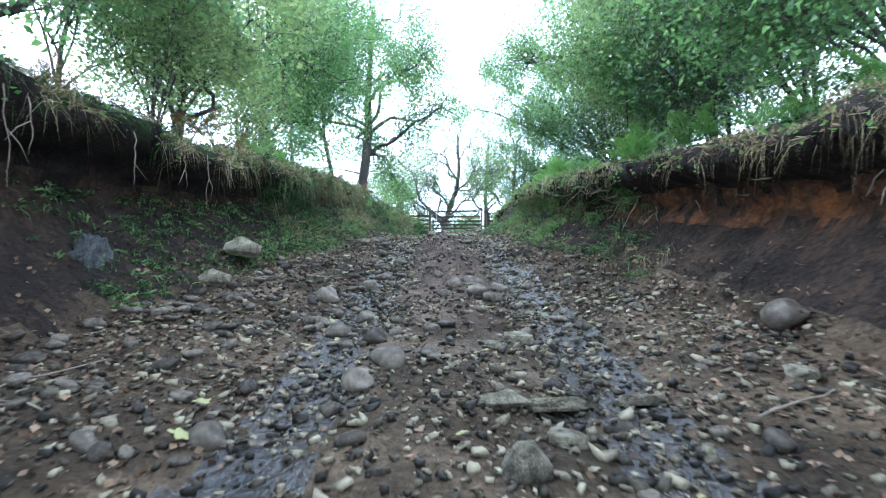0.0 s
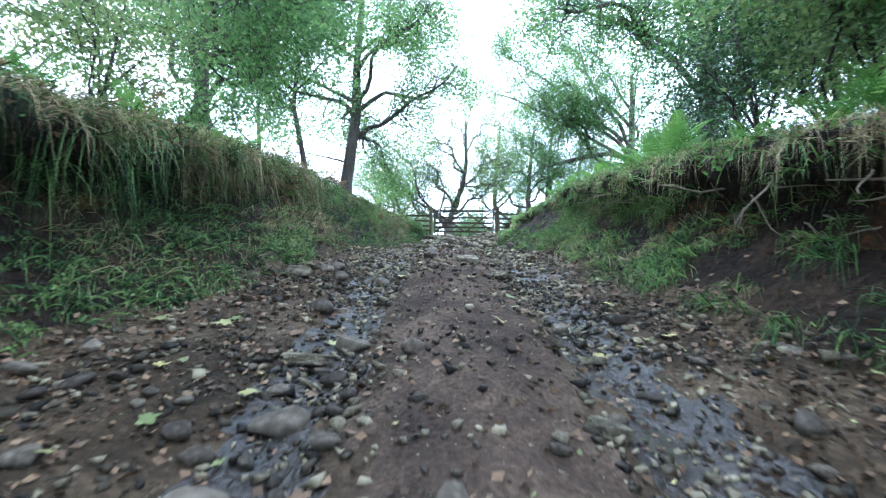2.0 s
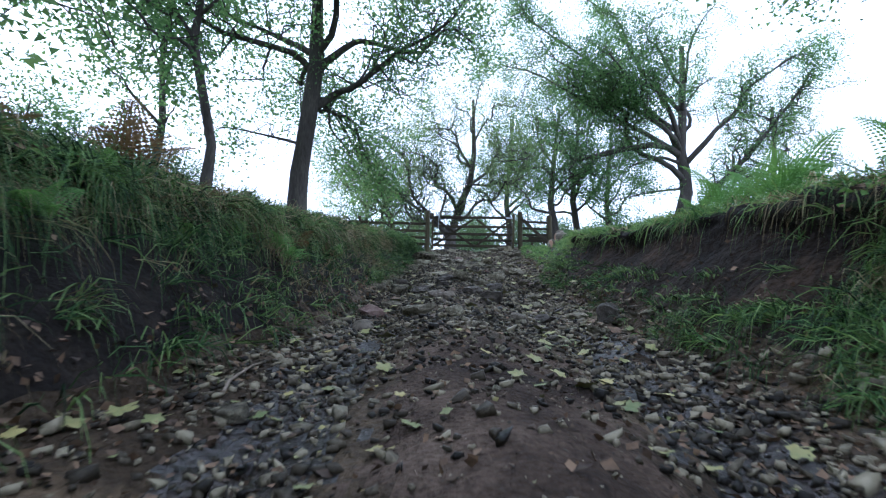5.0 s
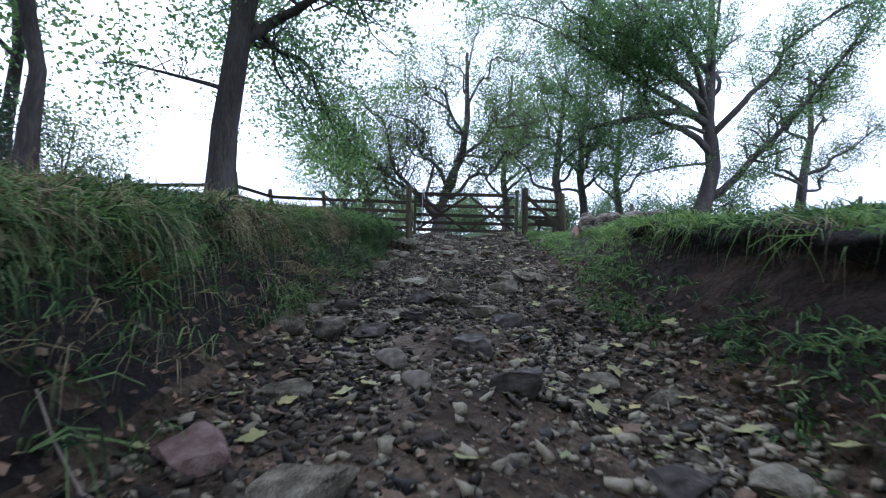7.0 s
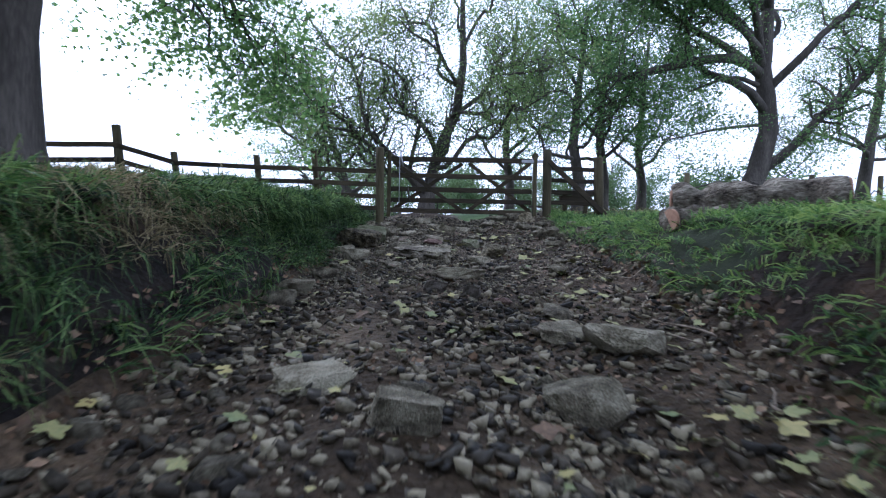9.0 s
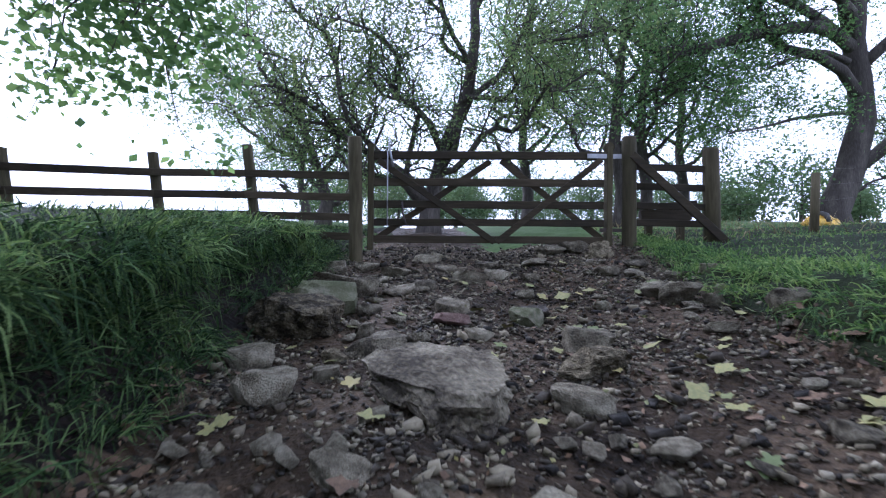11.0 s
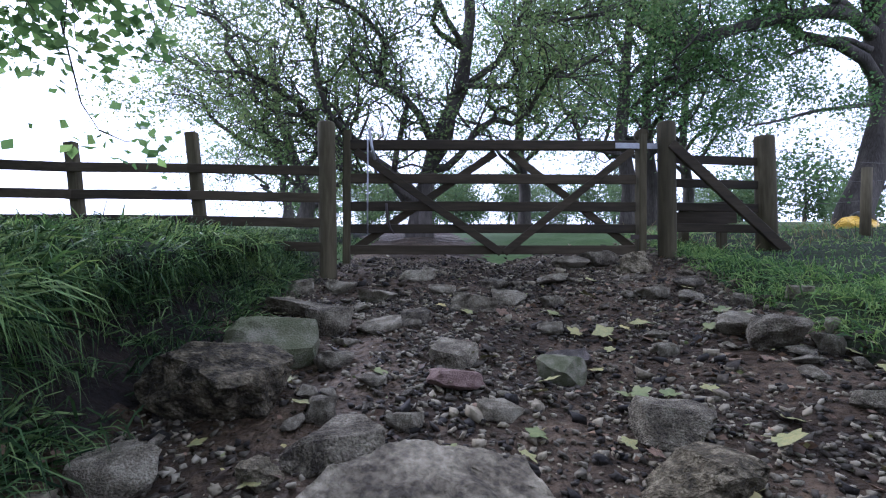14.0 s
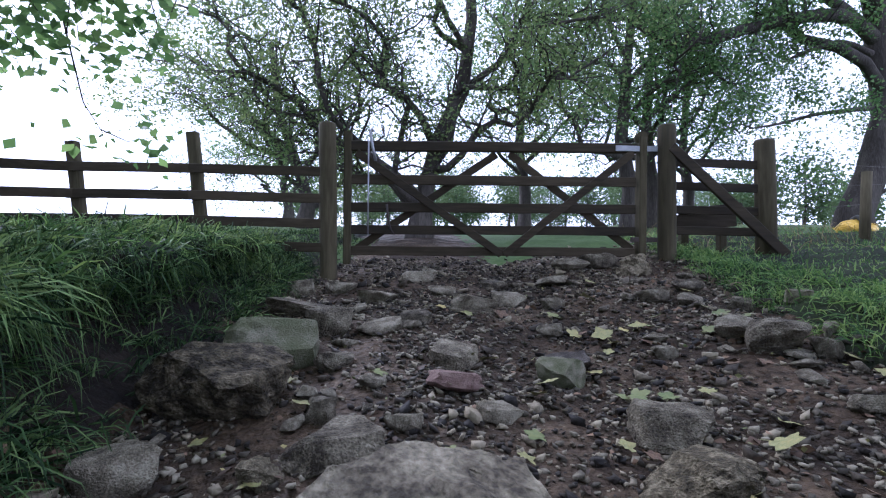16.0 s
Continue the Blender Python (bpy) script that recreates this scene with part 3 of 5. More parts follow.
    tree("slim_tree", at(18.0, 40, 0.1), [(0, 0, 1), (0.2, 0, 3), (0.6, 0, 5.2), (0.5, 0, 8.5)], 0.26,
         [(0.35, (-2.4, 0, 5.2), 0.3), (0.4, (3.0, -0.6, 5.6), 0.3), (0.5, (-2.0, -0.8, 7), 0.3), (0.6, (2.6, 0.4, 7.4), 0.3), (0.75, (-1.4, 0.4, 8.8), 0.2), (0.8, (1.9, -0.6, 9.2), 0.2), (0.3, (2.6, 0.5, 3.8), 0.2), (0.3, (-2.8, 0.5, 3.6), 0.2)],
         "open-crowned tree with fine twigs in the field", M_LEAF_PALE, 0.085, 16, 56, 1.5, 0.2, 19, wide=1.2, plain=True)
    # leaning many-stemmed trees just beyond the gate
    tree("hawthorn_tree", at(0.1, 35.6, 0.1), [(0.05, 0, 0.5), (0.15, 0, 1.1), (0.4, 0, 2.1), (0.9, 0, 3.2), (1.1, 0.2, 4.8), (1.0, 0, 7.4)], 0.22,
         [(0.12, (-2.6, 0.3, 3.6), 0.0), (0.14, (-0.9, -0.6, 4.2), 0.1), (0.3, (2.6, -0.6, 4.6), 0.2), (0.35, (-1.4, -1.0, 4.4), 0.3), (0.5, (2.8, 0.2, 5.6), 0.3), (0.6, (-0.6, -1.2, 5.8), 0.2), (0.75, (2.4, -1, 7.8), 0.2), (0.8, (-0.4, 0.8, 8.4), 0.1), (0.6, (-1.8, -0.4, 7.2), 0.2), (0.9, (1.2, -0.6, 9), 0.1), (0.16, (-2.4, -1.0, 5.4), 0.2), (0.2, (-3.4, -0.3, 4.6), 0.3), (0.3, (2.4, -1.2, 3.4), 0.2)],
         "leaning many-stemmed tree close behind the field gate", M_LEAF_PALE, 0.085, 14, 42, 1.5, 0.2, 20, wide=1.4, plain=True)
    tree("hawthorn_tree", at(-3.0, 38.5, 0.1), [(0.2, 0, 0.8), (-0.1, 0, 1.8), (-0.6, 0, 3.2), (-0.8, 0, 5.0)], 0.2,
         [(0.2, (1.6, -0.6, 3.8), 0.2), (0.3, (-2.4, -0.6, 3.4), 0.2), (0.4, (1.2, 0.4, 5.2), 0.2), (0.5, (-2.8, 0.2, 5.0), 0.2), (0.7, (-1.8, -0.8, 6.4), 0.2), (0.8, (0.4, -0.4, 6.6), 0.2), (0.3, (-0.6, -1.6, 3.6), 0.2)],
         "leaning tree with pale green crown beyond the fence", M_LEAF_PALE, 0.085, 13, 46, 1.5, 0.2, 21, wide=1.35, plain=True)
    for x, y, s, h in ((5.6, 38.0, 22, 1.15), (7.4, 40.5, 23, 1.3), (3.9, 43.0, 24, 1.4), (10.5, 44, 25, 1.35), (-5.5, 47, 26, 0.8)):
        tree("oak_tree", at(x, y, 0.1), [(0.05, 0, 1.0 * h), (-0.2, 0, 2.2 * h), (-0.1, 0, 3.6 * h), (0.2, 0, 6.4 * h)], 0.22,
             [(0.25, (-2.4, -0.6, 2.9 * h), 0.3), (0.3, (2.0, -0.8, 3.4 * h), 0.2), (0.4, (-2.2, 0.4, 4.4 * h), 0.3), (0.5, (1.8, 0.8, 5.2 * h), 0.2), (0.6, (-1.6, -1.2, 6.0 * h), 0.2), (0.7, (1.6, -0.8, 6.6 * h), 0.2), (0.85, (-0.4, 0.2, 7.6 * h), 0.1), (0.35, (0.4, -2.0, 3.8 * h), 0.2)],
             "oak with crooked stems in the field beyond the gate", M_LEAF, 0.1, 11, 46, 1.7, 0.24, s, wide=1.3, plain=True)


def build_shrubs():
    """Hazel, bramble and holly crowding the crests at the lower end of the lane."""
    rng = np.random.default_rng(77)
    spots = [(4.3, 4.6, 2.6, 0), (4.9, 6.6, 3.6, 0), (4.2, 8.6, 2.4, 0), (5.6, 9.6, 3.4, 0), (4.0, 11.6, 2.0, 1), (4.9, 13.6, 1.2, 1), (4.6, 15.6, 0.9, 0), (5.8, 7.6, 4.6, 0), (4.1, 7.4, 2.0, 1), (4.6, 10.4, 2.6, 0), (5.4, 12.0, 3.2, 0),
             (-4.4, 7.4, 2.3, 0), (-4.9, 3.4, 3.0, 0), (-5.0, 12.0, 2.2, 0), (-6.0, 7.6, 4.4, 0), (-6.4, 11.6, 4.2, 0), (-5.2, 14.6, 1.7, 0), (-6.2, 22.4, 1.5, 1), (-7.8, 20.6, 1.9, 0), (-8.4, 27.0, 1.7, 0)]
    for i, (x, y, h, holly) in enumerate(spots):
        lean = -0.35 if x > 0 else 0.35
        stems = [(0.08 + 0.05 * j, (lean * h * 0.5 + rng.normal() * h * 0.3, rng.normal() * h * 0.34, h * rng.uniform(0.45, 1.0)), 0.12 * h) for j in range(7)]
        tree("holly_bush" if holly else "hazel_bush", at(x, y, 0.05), [(0.02, 0, h * 0.25), (lean * 0.2 * h, 0, h * 0.6), (lean * 0.4 * h, 0, h)], 0.045,
             stems, "dark glossy holly bush on the bank crest" if holly else "leafy hazel bush leaning over the bank crest", M_HOLLY if holly else (M_LEAF_PALE if i % 2 else M_LEAF), 0.06 if holly else 0.078,
             16 if holly else 17 if x > 0 else 12, 34 if holly else 52 if x > 0 else 40, 0.5 * h ** 0.7, 0.2, 300 + i, category="bush", start=0.15, flare=1.1, plain=True)


def build_trees_behind():
    """Unseen trees added to close the place behind the walk's start and block skylight."""
    rng = np.random.default_rng(91)
    for i, (x, y, h) in enumerate([(-4.8, -4.0, 7), (4.9, -3.2, 7), (-2.5, -10.5, 9), (2.8, -11.0, 9), (-6.0, 0.2, 6), (6.4, 1.2, 6), (0.4, -14.5, 9)]):
        limbs = [(s, (rng.normal() * h * 0.3 - 0.12 * x, rng.normal() * h * 0.25 + 0.8, h * (s * 0.8 + 0.25)), 0.1) for s in np.linspace(0.15, 0.9, 9)]
        tree("oak_tree", (x, y, (land_z(x, y) if abs(x) > 3.5 else lane_z(y) + 1.8) - 0.1), [(0, 0, h * 0.3), (0.1, 0, h * 0.6), (0, 0, h * 0.95)], 0.025 * h,
             limbs, "unseen leafy tree added to shade the lower end of the lane", M_LEAF, 0.3, 5, 14, 0.2 * h, 0.5, 400 + i)


def build_far_trees():
    rng = np.random.default_rng(31)
    spots = [(-14, 92, 8), (-4, 96, 9), (2, 88, 8), (7, 98, 11), (13, 90, 10), (19, 96, 9), (26, 90, 10), (34, 96, 9), (45, 100, 9), (5, 110, 12), (-9, 108, 9), (-9, 66, 3.5), (-4, 70, 4.2), (1, 64, 3.2), (4.5, 72, 5), (9, 66, 3.6), (13.5, 70, 4), (19, 64, 3.5), (27, 68, 4), (36, 66, 3.5), (-6, 58, 3), (-2, 60, 3.4), (2.5, 57, 2.8), (6.5, 60, 3.6), (11, 57, 3), (15.5, 61, 3.4), (22, 58, 3.2), (31, 60, 3.2), (20, 50, 3.6), (16, 49, 2.2), (25, 52, 2.6)]
    for i, (x, y, h) in enumerate(spots):
        limbs = [(s, (rng.normal() * h * 0.24, rng.normal() * h * 0.2, h * (s * 0.85 + 0.2)), 0.1) for s in np.linspace(0.25, 0.92, 8)]
        tree("far_tree", (x, y, lane_z(y) - 0.2), [(0, 0, h * 0.3), (0.1, 0, h * 0.6), (0, 0, h * 0.95)], 0.03 * h,
             limbs, "distant tree at the far edge of the pasture", M_FAR, 0.24, 5, 44, 0.16 * h, 0.5, 40 + i, category="tree", plain=True)


# ---- gate and fences ----
GX, GYY, GZZ = -0.63, 30.08, 4.08


def round_post(name, x, y, top, r, label, lean=(0, 0), square=False, foot=None, group=""):
    z0 = (land_z(x, y) if foot is None else foot) - 0.35
    ob = thing(name, (x, y, z0), label, "post", group)
    h = top - z0
    if square:
        bm = board((0, 0, 0), (lean[0], lean[1], h), 2 * r, 2 * r, up=(0, 1, 0), rough=0.004, seed=x)
    else:
        n = 7
        bm = tube([(lean[0] * i / n, lean[1] * i / n, h * i / n) for i in range(n)] + [(lean[0], lean[1], h - 0.02), (lean[0], lean[1], h)], [r] * n + [r, r * 0.82], 14, wobble=0.05, seed=x)
    part("shaft", bm, M_POST, ob)
    return ob


def build_gate():
    W, H = 3.05, 1.15
    gate = thing("field_gate", (GX, GYY, GZZ), "closed five-bar timber field gate with crossed braces", "gate")
    part("hanging_stile", board((W - 0.08, 0, -0.02), (W - 0.08, 0, H + 0.06), 0.13, 0.075, up=(0, 1, 0)), M_POST, gate)
    part("round_top", tube([(W - 0.08, -0.036, H + 0.055), (W - 0.08, 0.036, H + 0.055)], [0.064, 0.064], 18), M_POST, gate)
    part("closing_stile", board((0.035, 0, -0.09), (0.035, 0, H + 0.06), 0.072, 0.075, up=(0, 1, 0)), M_POST, gate)
    for i, (z0, z1, w) in enumerate(((1.07, 1.1, 0.1), (0.74, 0.76, 0.095), (0.47, 0.485, 0.095), (0.25, 0.265, 0.09), (0.045, 0.05, 0.09))):
        part("rail", board((0.06, 0.0, z0), (W - 0.14, 0.0, z1), w, 0.04 if i else 0.06, seed=i), M_WOOD, gate)
    c = 1.55
    for i, (a, b) in enumerate((((0.12, 1.0), (c, 0.02)), ((0.12, 0.06), (c - 0.05, 1.02)), ((c + 0.03, 0.02), (W - 0.18, 1.05)), ((c + 0.08, 1.03), (W - 0.16, 0.08)))):
        y = -0.036 if i in (0, 2) else 0.036
        part("brace", board((a[0], y, a[1]), (b[0], y, b[1]), 0.075, 0.026, seed=i + 9), M_WOOD, gate)
    part("hinge_strap", board((W - 0.36, -0.045, 1.09), (W + 0.1, -0.045, 1.09), 0.055, 0.012, rough=0), M_METAL, gate, "galvanised hinge strap")
    part("bottom_hinge", board((W - 0.2, -0.045, 0.18), (W + 0.1, -0.045, 0.18), 0.045, 0.012, rough=0), M_RUST, gate)
    part("latch_lever", tube([(0.31, -0.06, 0.92), (0.28, -0.07, 1.05), (0.255, -0.07, 1.2), (0.27, -0.06, 1.235), (0.29, -0.05, 1.2)], [0.014] * 5, 8), M_METAL, gate, "pale metal latch lever")
    part("latch_rod", tube([(0.24, -0.05, 0.2), (0.24, -0.05, 1.12)], [0.008, 0.008], 6), M_METAL, gate)
    part("chain", tube([(0.42, -0.04, 0.5), (0.43, -0.05, 0.36), (0.46, -0.05, 0.25), (0.5, -0.05, 0.2)], [0.012, 0.014, 0.01, 0.006], 6), M_RUST, gate)
    round_post("gate_post", -0.76, 30.04, 5.36, 0.085, "stout weathered timber gate post beside the latch", (-0.03, 0))
    round_post("gate_post", 2.59, 30.02, 5.41, 0.088, "stout weathered timber gate post carrying the hinges", (-0.02, 0))


def build_fences():
    posts = ((-2.07, 30.18, 5.27, 0.052), (-3.22, 30.19, 5.16, 0.05), (-4.56, 29.6, 5.08, 0.05), (-5.42, 29.25, 5.48, 0.06))
    tops = (4.91, 4.91, 4.87, 5.12)
    fence = thing("rail_fence", (0, 0, 0), "weathered post and rail timber fence along the bank", "fence")
    for i, (x, y, t, r) in enumerate(posts):
        z0 = land_z(x, y) - 0.3
        part("fence_post", board((x + 0.08, y, z0), (x - 0.06, y, t), 2 * r, 2 * r, up=(0, 1, 0), seed=i), M_POST, fence)
    ends = [(-0.8, 30.0, 4.88)] + [(p[0], p[1] - 0.07, z) for p, z in zip(posts, tops)]
    for i in range(4):
        a, b = Vector(ends[i]), Vector(ends[i + 1])
        for k, dz in enumerate((0, -0.26, -0.5, -0.73) if i < 1 else (0, -0.26, -0.5)):
            part("rail", board(a + Vector((0, 0, dz)), b + Vector((-0.06, 0, dz)), 0.09, 0.035, seed=i * 4 + k), M_WOOD, fence)
    for k in range(3):
        part("rail", board((-5.42, 29.18, 5.12 - 0.27 * k), (-7.6, 28.0, 4.85 - 0.27 * k), 0.09, 0.035, seed=30 + k), M_WOOD, fence)
    part("fence_post", board((-7.6, 28.05, land_z(-7.6, 28) - 0.3), (-7.6, 28.05, 5.15), 0.12, 0.12, up=(0, 1, 0)), M_POST, fence)
    side = thing("rail_fence", (0, 0, 0), "short braced timber fence panel between round posts", "fence")
    part("fence_post", tube([(3.68, 30.1, land_z(3.68, 30.1) - 0.3), (3.66, 30.1, 4.7), (3.64, 30.1, 5.27), (3.64, 30.1, 5.3)], [0.1, 0.1, 0.097, 0.088], 14, wobble=0.05), M_POST, side, "thick round timber post")
    for k, z in enumerate((5.05, 4.81, 4.57, 4.36)):
        part("rail", board((2.6, 30.08, z), (3.66, 30.1, z - 0.01), 0.085, 0.035, seed=50 + k), M_WOOD, side)
    part("brace", board((2.58, 29.95, 5.18), (3.75, 29.92, 4.12), 0.1, 0.045, seed=60), M_WOOD, side, "diagonal timber brace")
    stile = thing("step_stile", (3.3, 30.75, land_z(3.3, 30.75)), "low dark timber step stile behind the fence", "stile")
    part("step", board((-0.35, 0, 0.42), (0.45, 0, 0.5), 0.05, 0.3, rough=0.003), M_WOOD, stile)
    part("step_board", board((-0.3, -0.1, 0.3), (0.4, -0.1, 0.34), 0.16, 0.04), M_WOOD, stile)
    for dx in (-0.15, 0.3):
        part("leg", board((dx, 0, -0.25), (dx, 0, 0.42), 0.1, 0.09, up=(0, 1, 0)), M_POST, stile)
    wire = thing("wire_fence", (0, 0, 0), "rusty barbed wire fence on timber posts", "fence")
    line = [(3.57, 30.1, 5.2), (8.9, 34.0, 5.75), (15.0, 33.0, 5.9), (22, 34, 6.2)]
    for dz in (0, -0.3, -0.6):
        for a, b in zip(line, line[1:]):
            part("wire", tube(bend(Vector(a) + Vector((0, 0, dz)), Vector(b) + Vector((0, 0, dz)), -0.05, 5, jit=0), [0.004] * 6, 4), M_RUST, wire)
    for x, y, z in ((6.4, 31.9, 5.3), (10.5, 33.2, 5.55), (12.6, 33.4, 5.6), (15.0, 33.0, 5.95), (22, 34, 6.2)):
        part("fence_post", tube([(x, y, land_z(x, y) - 0.3), (x + 0.03, y, z)], [0.07, 0.065], 10, wobble=0.08), M_POST, wire)


build_gate()
build_fences()


# ---- fallen logs ----
def build_log(a, b, r, label, seed, cut_b=True):
    a, b = Vector(a), Vector(b)
    n = 26
    pts = [a.lerp(b, i / n) + Vector((0, 0.03 * math.sin(i * 0.4), 0.015 * math.sin(i * 0.7 + seed))) for i in range(n + 1)]
    ob = thing("log", (0, 0, 0), label, "log", "fallen logs")
    part("bark", tube(pts, [r * (1 + 0.07 * math.sin(i * 0.8 + seed)) for i in range(n + 1)], 20, wobble=0.3, seed=seed), M_LOG, ob)
    for p, d in ((a, a - b), (b, b - a)):
        d = d.normalized()
        part("cut_end", tube([p - d * 0.02, p + d * 0.008], [r * 0.93, r * 0.9], 20), M_CUT, ob, "reddish sawn end")
    return ob


build_log((2.85, 25.35, 3.97), (4.1, 24.5, 4.03), 0.19, "bark-covered fallen log with sawn end in the grass", 1.0)
build_log((2.56, 24.8, 3.78), (3.5, 25.0, 3.84), 0.12, "dark fallen log with sawn end lying low in the grass", 2.0)
def build_brush():
    rng = np.random.default_rng(55)
    pile = thing("brush_pile", (4.5, 25.6, land_z(4.5, 25.6)), "heap of bare cut branches behind the fallen log", "branches")
    for i in range(18):
        a = Vector((rng.uniform(-0.9, 0.6), rng.uniform(-0.3, 0.5), rng.uniform(0.0, 0.18)))
        b = a + Vector((rng.uniform(-0.9, 0.9), rng.uniform(-0.4, 0.4), rng.uniform(0.02, 0.3)))
        r = rng.uniform(0.008, 0.025)
        part("branch", tube(bend(a, b, 0.05, 5, rng, 0.3), [r * (1 - 0.12 * k) for k in range(6)], 6), M_BARK, pile)


build_brush()
sack = thing("plastic_sack", (8.2, 34.0, land_z(8.2, 34.0)), "bright yellow plastic sack with dark band in the grass", "sack")
bm = bmesh.new()
bmesh.ops.create_icosphere(bm, subdivisions=4, radius=1)
for v in bm.verts:
    v.co = Vector((v.co.x * 0.36, v.co.y * 0.24, v.co.z * 0.14 + 0.07)) + noise.noise_vector(v.co * 1.8) * 0.06 + noise.noise_vector(v.co * 5) * 0.02
part("bag", bm, M_YELLOW, sack)
band = bmesh.new()
tube([(-0.02, -0.25, 0.1), (0.0, -0.15, 0.24), (0.02, 0.0, 0.28), (0.04, 0.15, 0.24)], [0.05, 0.05, 0.05, 0.04], 8, band)
part("band", band, M_BLACK, sack)
build_trees()
build_shrubs()
build_trees_behind()
build_far_trees()


# ---- stones ----
STONES_A = [(0.35, 2.24, 0.27, 'a'), (-1.2, 2.59, 0.23, 'r'), (0.63, 2.62, 0.23, 's'), (0.35, 2.92, 0.26, 'a'), (0.65, 3.04, 0.4, 's'), (2.14, 3.05, 0.2, 'a'), (1.19, 3.13, 0.24, 's'), (-0.58, 3.34, 0.26, 'r'), (-0.39, 3.71, 0.29, 'r'), (2.61, 3.88, 0.35, 'r'), (0.38, 4.05, 0.22, 's'), (0.64, 4.35, 0.28, 's'), (-0.1, 4.4, 0.15, 'r'), (-0.59, 4.42, 0.25, 'r'), (-0.97, 4.69, 0.26, 'r'), (1.29, 4.7, 0.18, 'r'), (-0.8, 5.27, 0.24, 'r'), (0.01, 5.73, 0.18, 'r'), (0.54, 5.74, 0.24, 'r'), (-1.37, 5.89, 0.36, 'r'), (0.37, 5.9, 0.26, 'r'), (-2.74, 6.02, 0.41, 'a'), (0.13, 6.16, 0.24, 'r'), (0.34, 6.3, 0.26, 's')]
STONES_B = [(-0.37, 6.39, 0.1, 'r'), (0.38, 6.52, 0.28, 'r'), (1.61, 6.52, 0.17, 'r'), (0.73, 6.61, 0.24, 'r'), (-1.72, 6.77, 0.32, 's'), (1.16, 6.83, 0.21, 'r'), (-2.78, 6.96, 0.51, 'a'), (-1.0, 7.0, 0.24, 'r'), (0.69, 7.54, 0.24, 's'), (-0.93, 7.7, 0.27, 'r'), (-0.28, 8.41, 0.19, 'r'), (-1.05, 8.61, 0.36, 's'), (0.93, 8.62, 0.21, 's'), (-0.75, 8.73, 0.24, 'r'), (0.84, 9.21, 0.15, 'r'), (1.36, 9.3, 0.17, 'r'), (-1.2, 9.61, 0.24, 'r'), (-0.8, 11.02, 0.13, 'r'), (-0.6, 11.26, 0.17, 'r'), (-1.43, 11.26, 0.23, 'r'), (1.27, 11.28, 0.17, 'r'), (-0.09, 11.29, 0.09, 'a'), (0.21, 11.73, 0.32, 's'), (1.33, 11.76, 0.14, 'r')]
STONES_C = [(1.07, 11.87, 0.16, 'r'), (-0.09, 12.32, 0.09, 'r'), (0.88, 12.51, 0.11, 'r'), (-0.29, 13.2, 0.19, 'r'), (-1.18, 14.33, 0.22, 's'), (-0.31, 12.6, 0.22, 'r'), (-1.7, 10.6, 0.3, 'a'), (0.56, 11.0, 0.26, 'a'), (-1.3, 10.9, 0.2, 'r'), (-1.5, 11.1, 0.18, 'r')]
# x, y, width, height and kind: p pale slab, q pale block, d dark block, b rubble, m mossy slab, k reddish slab, r cobble
ROCKS_A = [(-0.45, 17.32, 0.33, 0.19, 'q'), (-0.09, 16.92, 0.16, 0.14, 'q'), (1.28, 18.46, 0.2, 0.2, 'p'), (1.52, 17.12, 0.28, 0.28, 'd'), (1.26, 16.8, 0.18, 0.1, 'q'), (1.29, 17.52, 0.22, 0.1, 'p'), (0.94, 17.62, 0.27, 0.13, 'd'),
           (-0.85, 18.56, 0.3, 0.11, 'p'), (-1.03, 17.78, 0.34, 0.17, 'k'), (-0.97, 16.8, 0.21, 0.13, 'r'), (-0.27, 18.83, 0.21, 0.12, 'r'), (0.24, 19.12, 0.28, 0.18, 'd'), (0.42, 18.34, 0.31, 0.19, 'd'), (-0.1, 18.25, 0.17, 0.12, 'r'),
           (-0.88, 20.05, 0.26, 0.18, 'q'), (1.06, 18.9, 0.26, 0.1, 'p'), (0.56, 16.86, 0.1, 0.08, 'q'), (0.55, 17.1, 0.15, 0.11, 'r'), (-0.6, 19.1, 0.2, 0.1, 'p'), (1.15, 19.4, 0.22, 0.1, 'p')]
ROCKS_B = [(-0.89, 19.8, 0.26, 0.2, 'q'), (-0.54, 19.76, 0.3, 0.13, 'd'), (-1.22, 19.76, 0.27, 0.17, 'q'), (-1.18, 20.46, 0.19, 0.15, 'q'), (-0.96, 20.86, 0.25, 0.14, 'r'), (-1.02, 20.56, 0.16, 0.1, 'q'), (-1.18, 20.76, 0.18, 0.1, 'p'),
           (-0.14, 20.75, 0.26, 0.17, 'd'), (0.15, 20.7, 0.38, 0.11, 'p'), (0.5, 20.5, 0.4, 0.15, 'p'), (-0.49, 20.42, 0.3, 0.1, 'p'), (-0.21, 20.0, 0.21, 0.13, 'd'), (0.63, 20.08, 0.23, 0.16, 'd'), (1.25, 20.9, 0.19, 0.15, 'r'),
           (0.13, 21.85, 0.27, 0.17, 'q'), (0.88, 22.1, 0.32, 0.24, 'q'), (1.36, 22.85, 0.55, 0.17, 'p'), (1.11, 23.25, 0.34, 0.11, 'p'), (-0.3, 22.26, 0.4, 0.1, 'p'), (1.22, 23.8, 0.34, 0.1, 'p')]
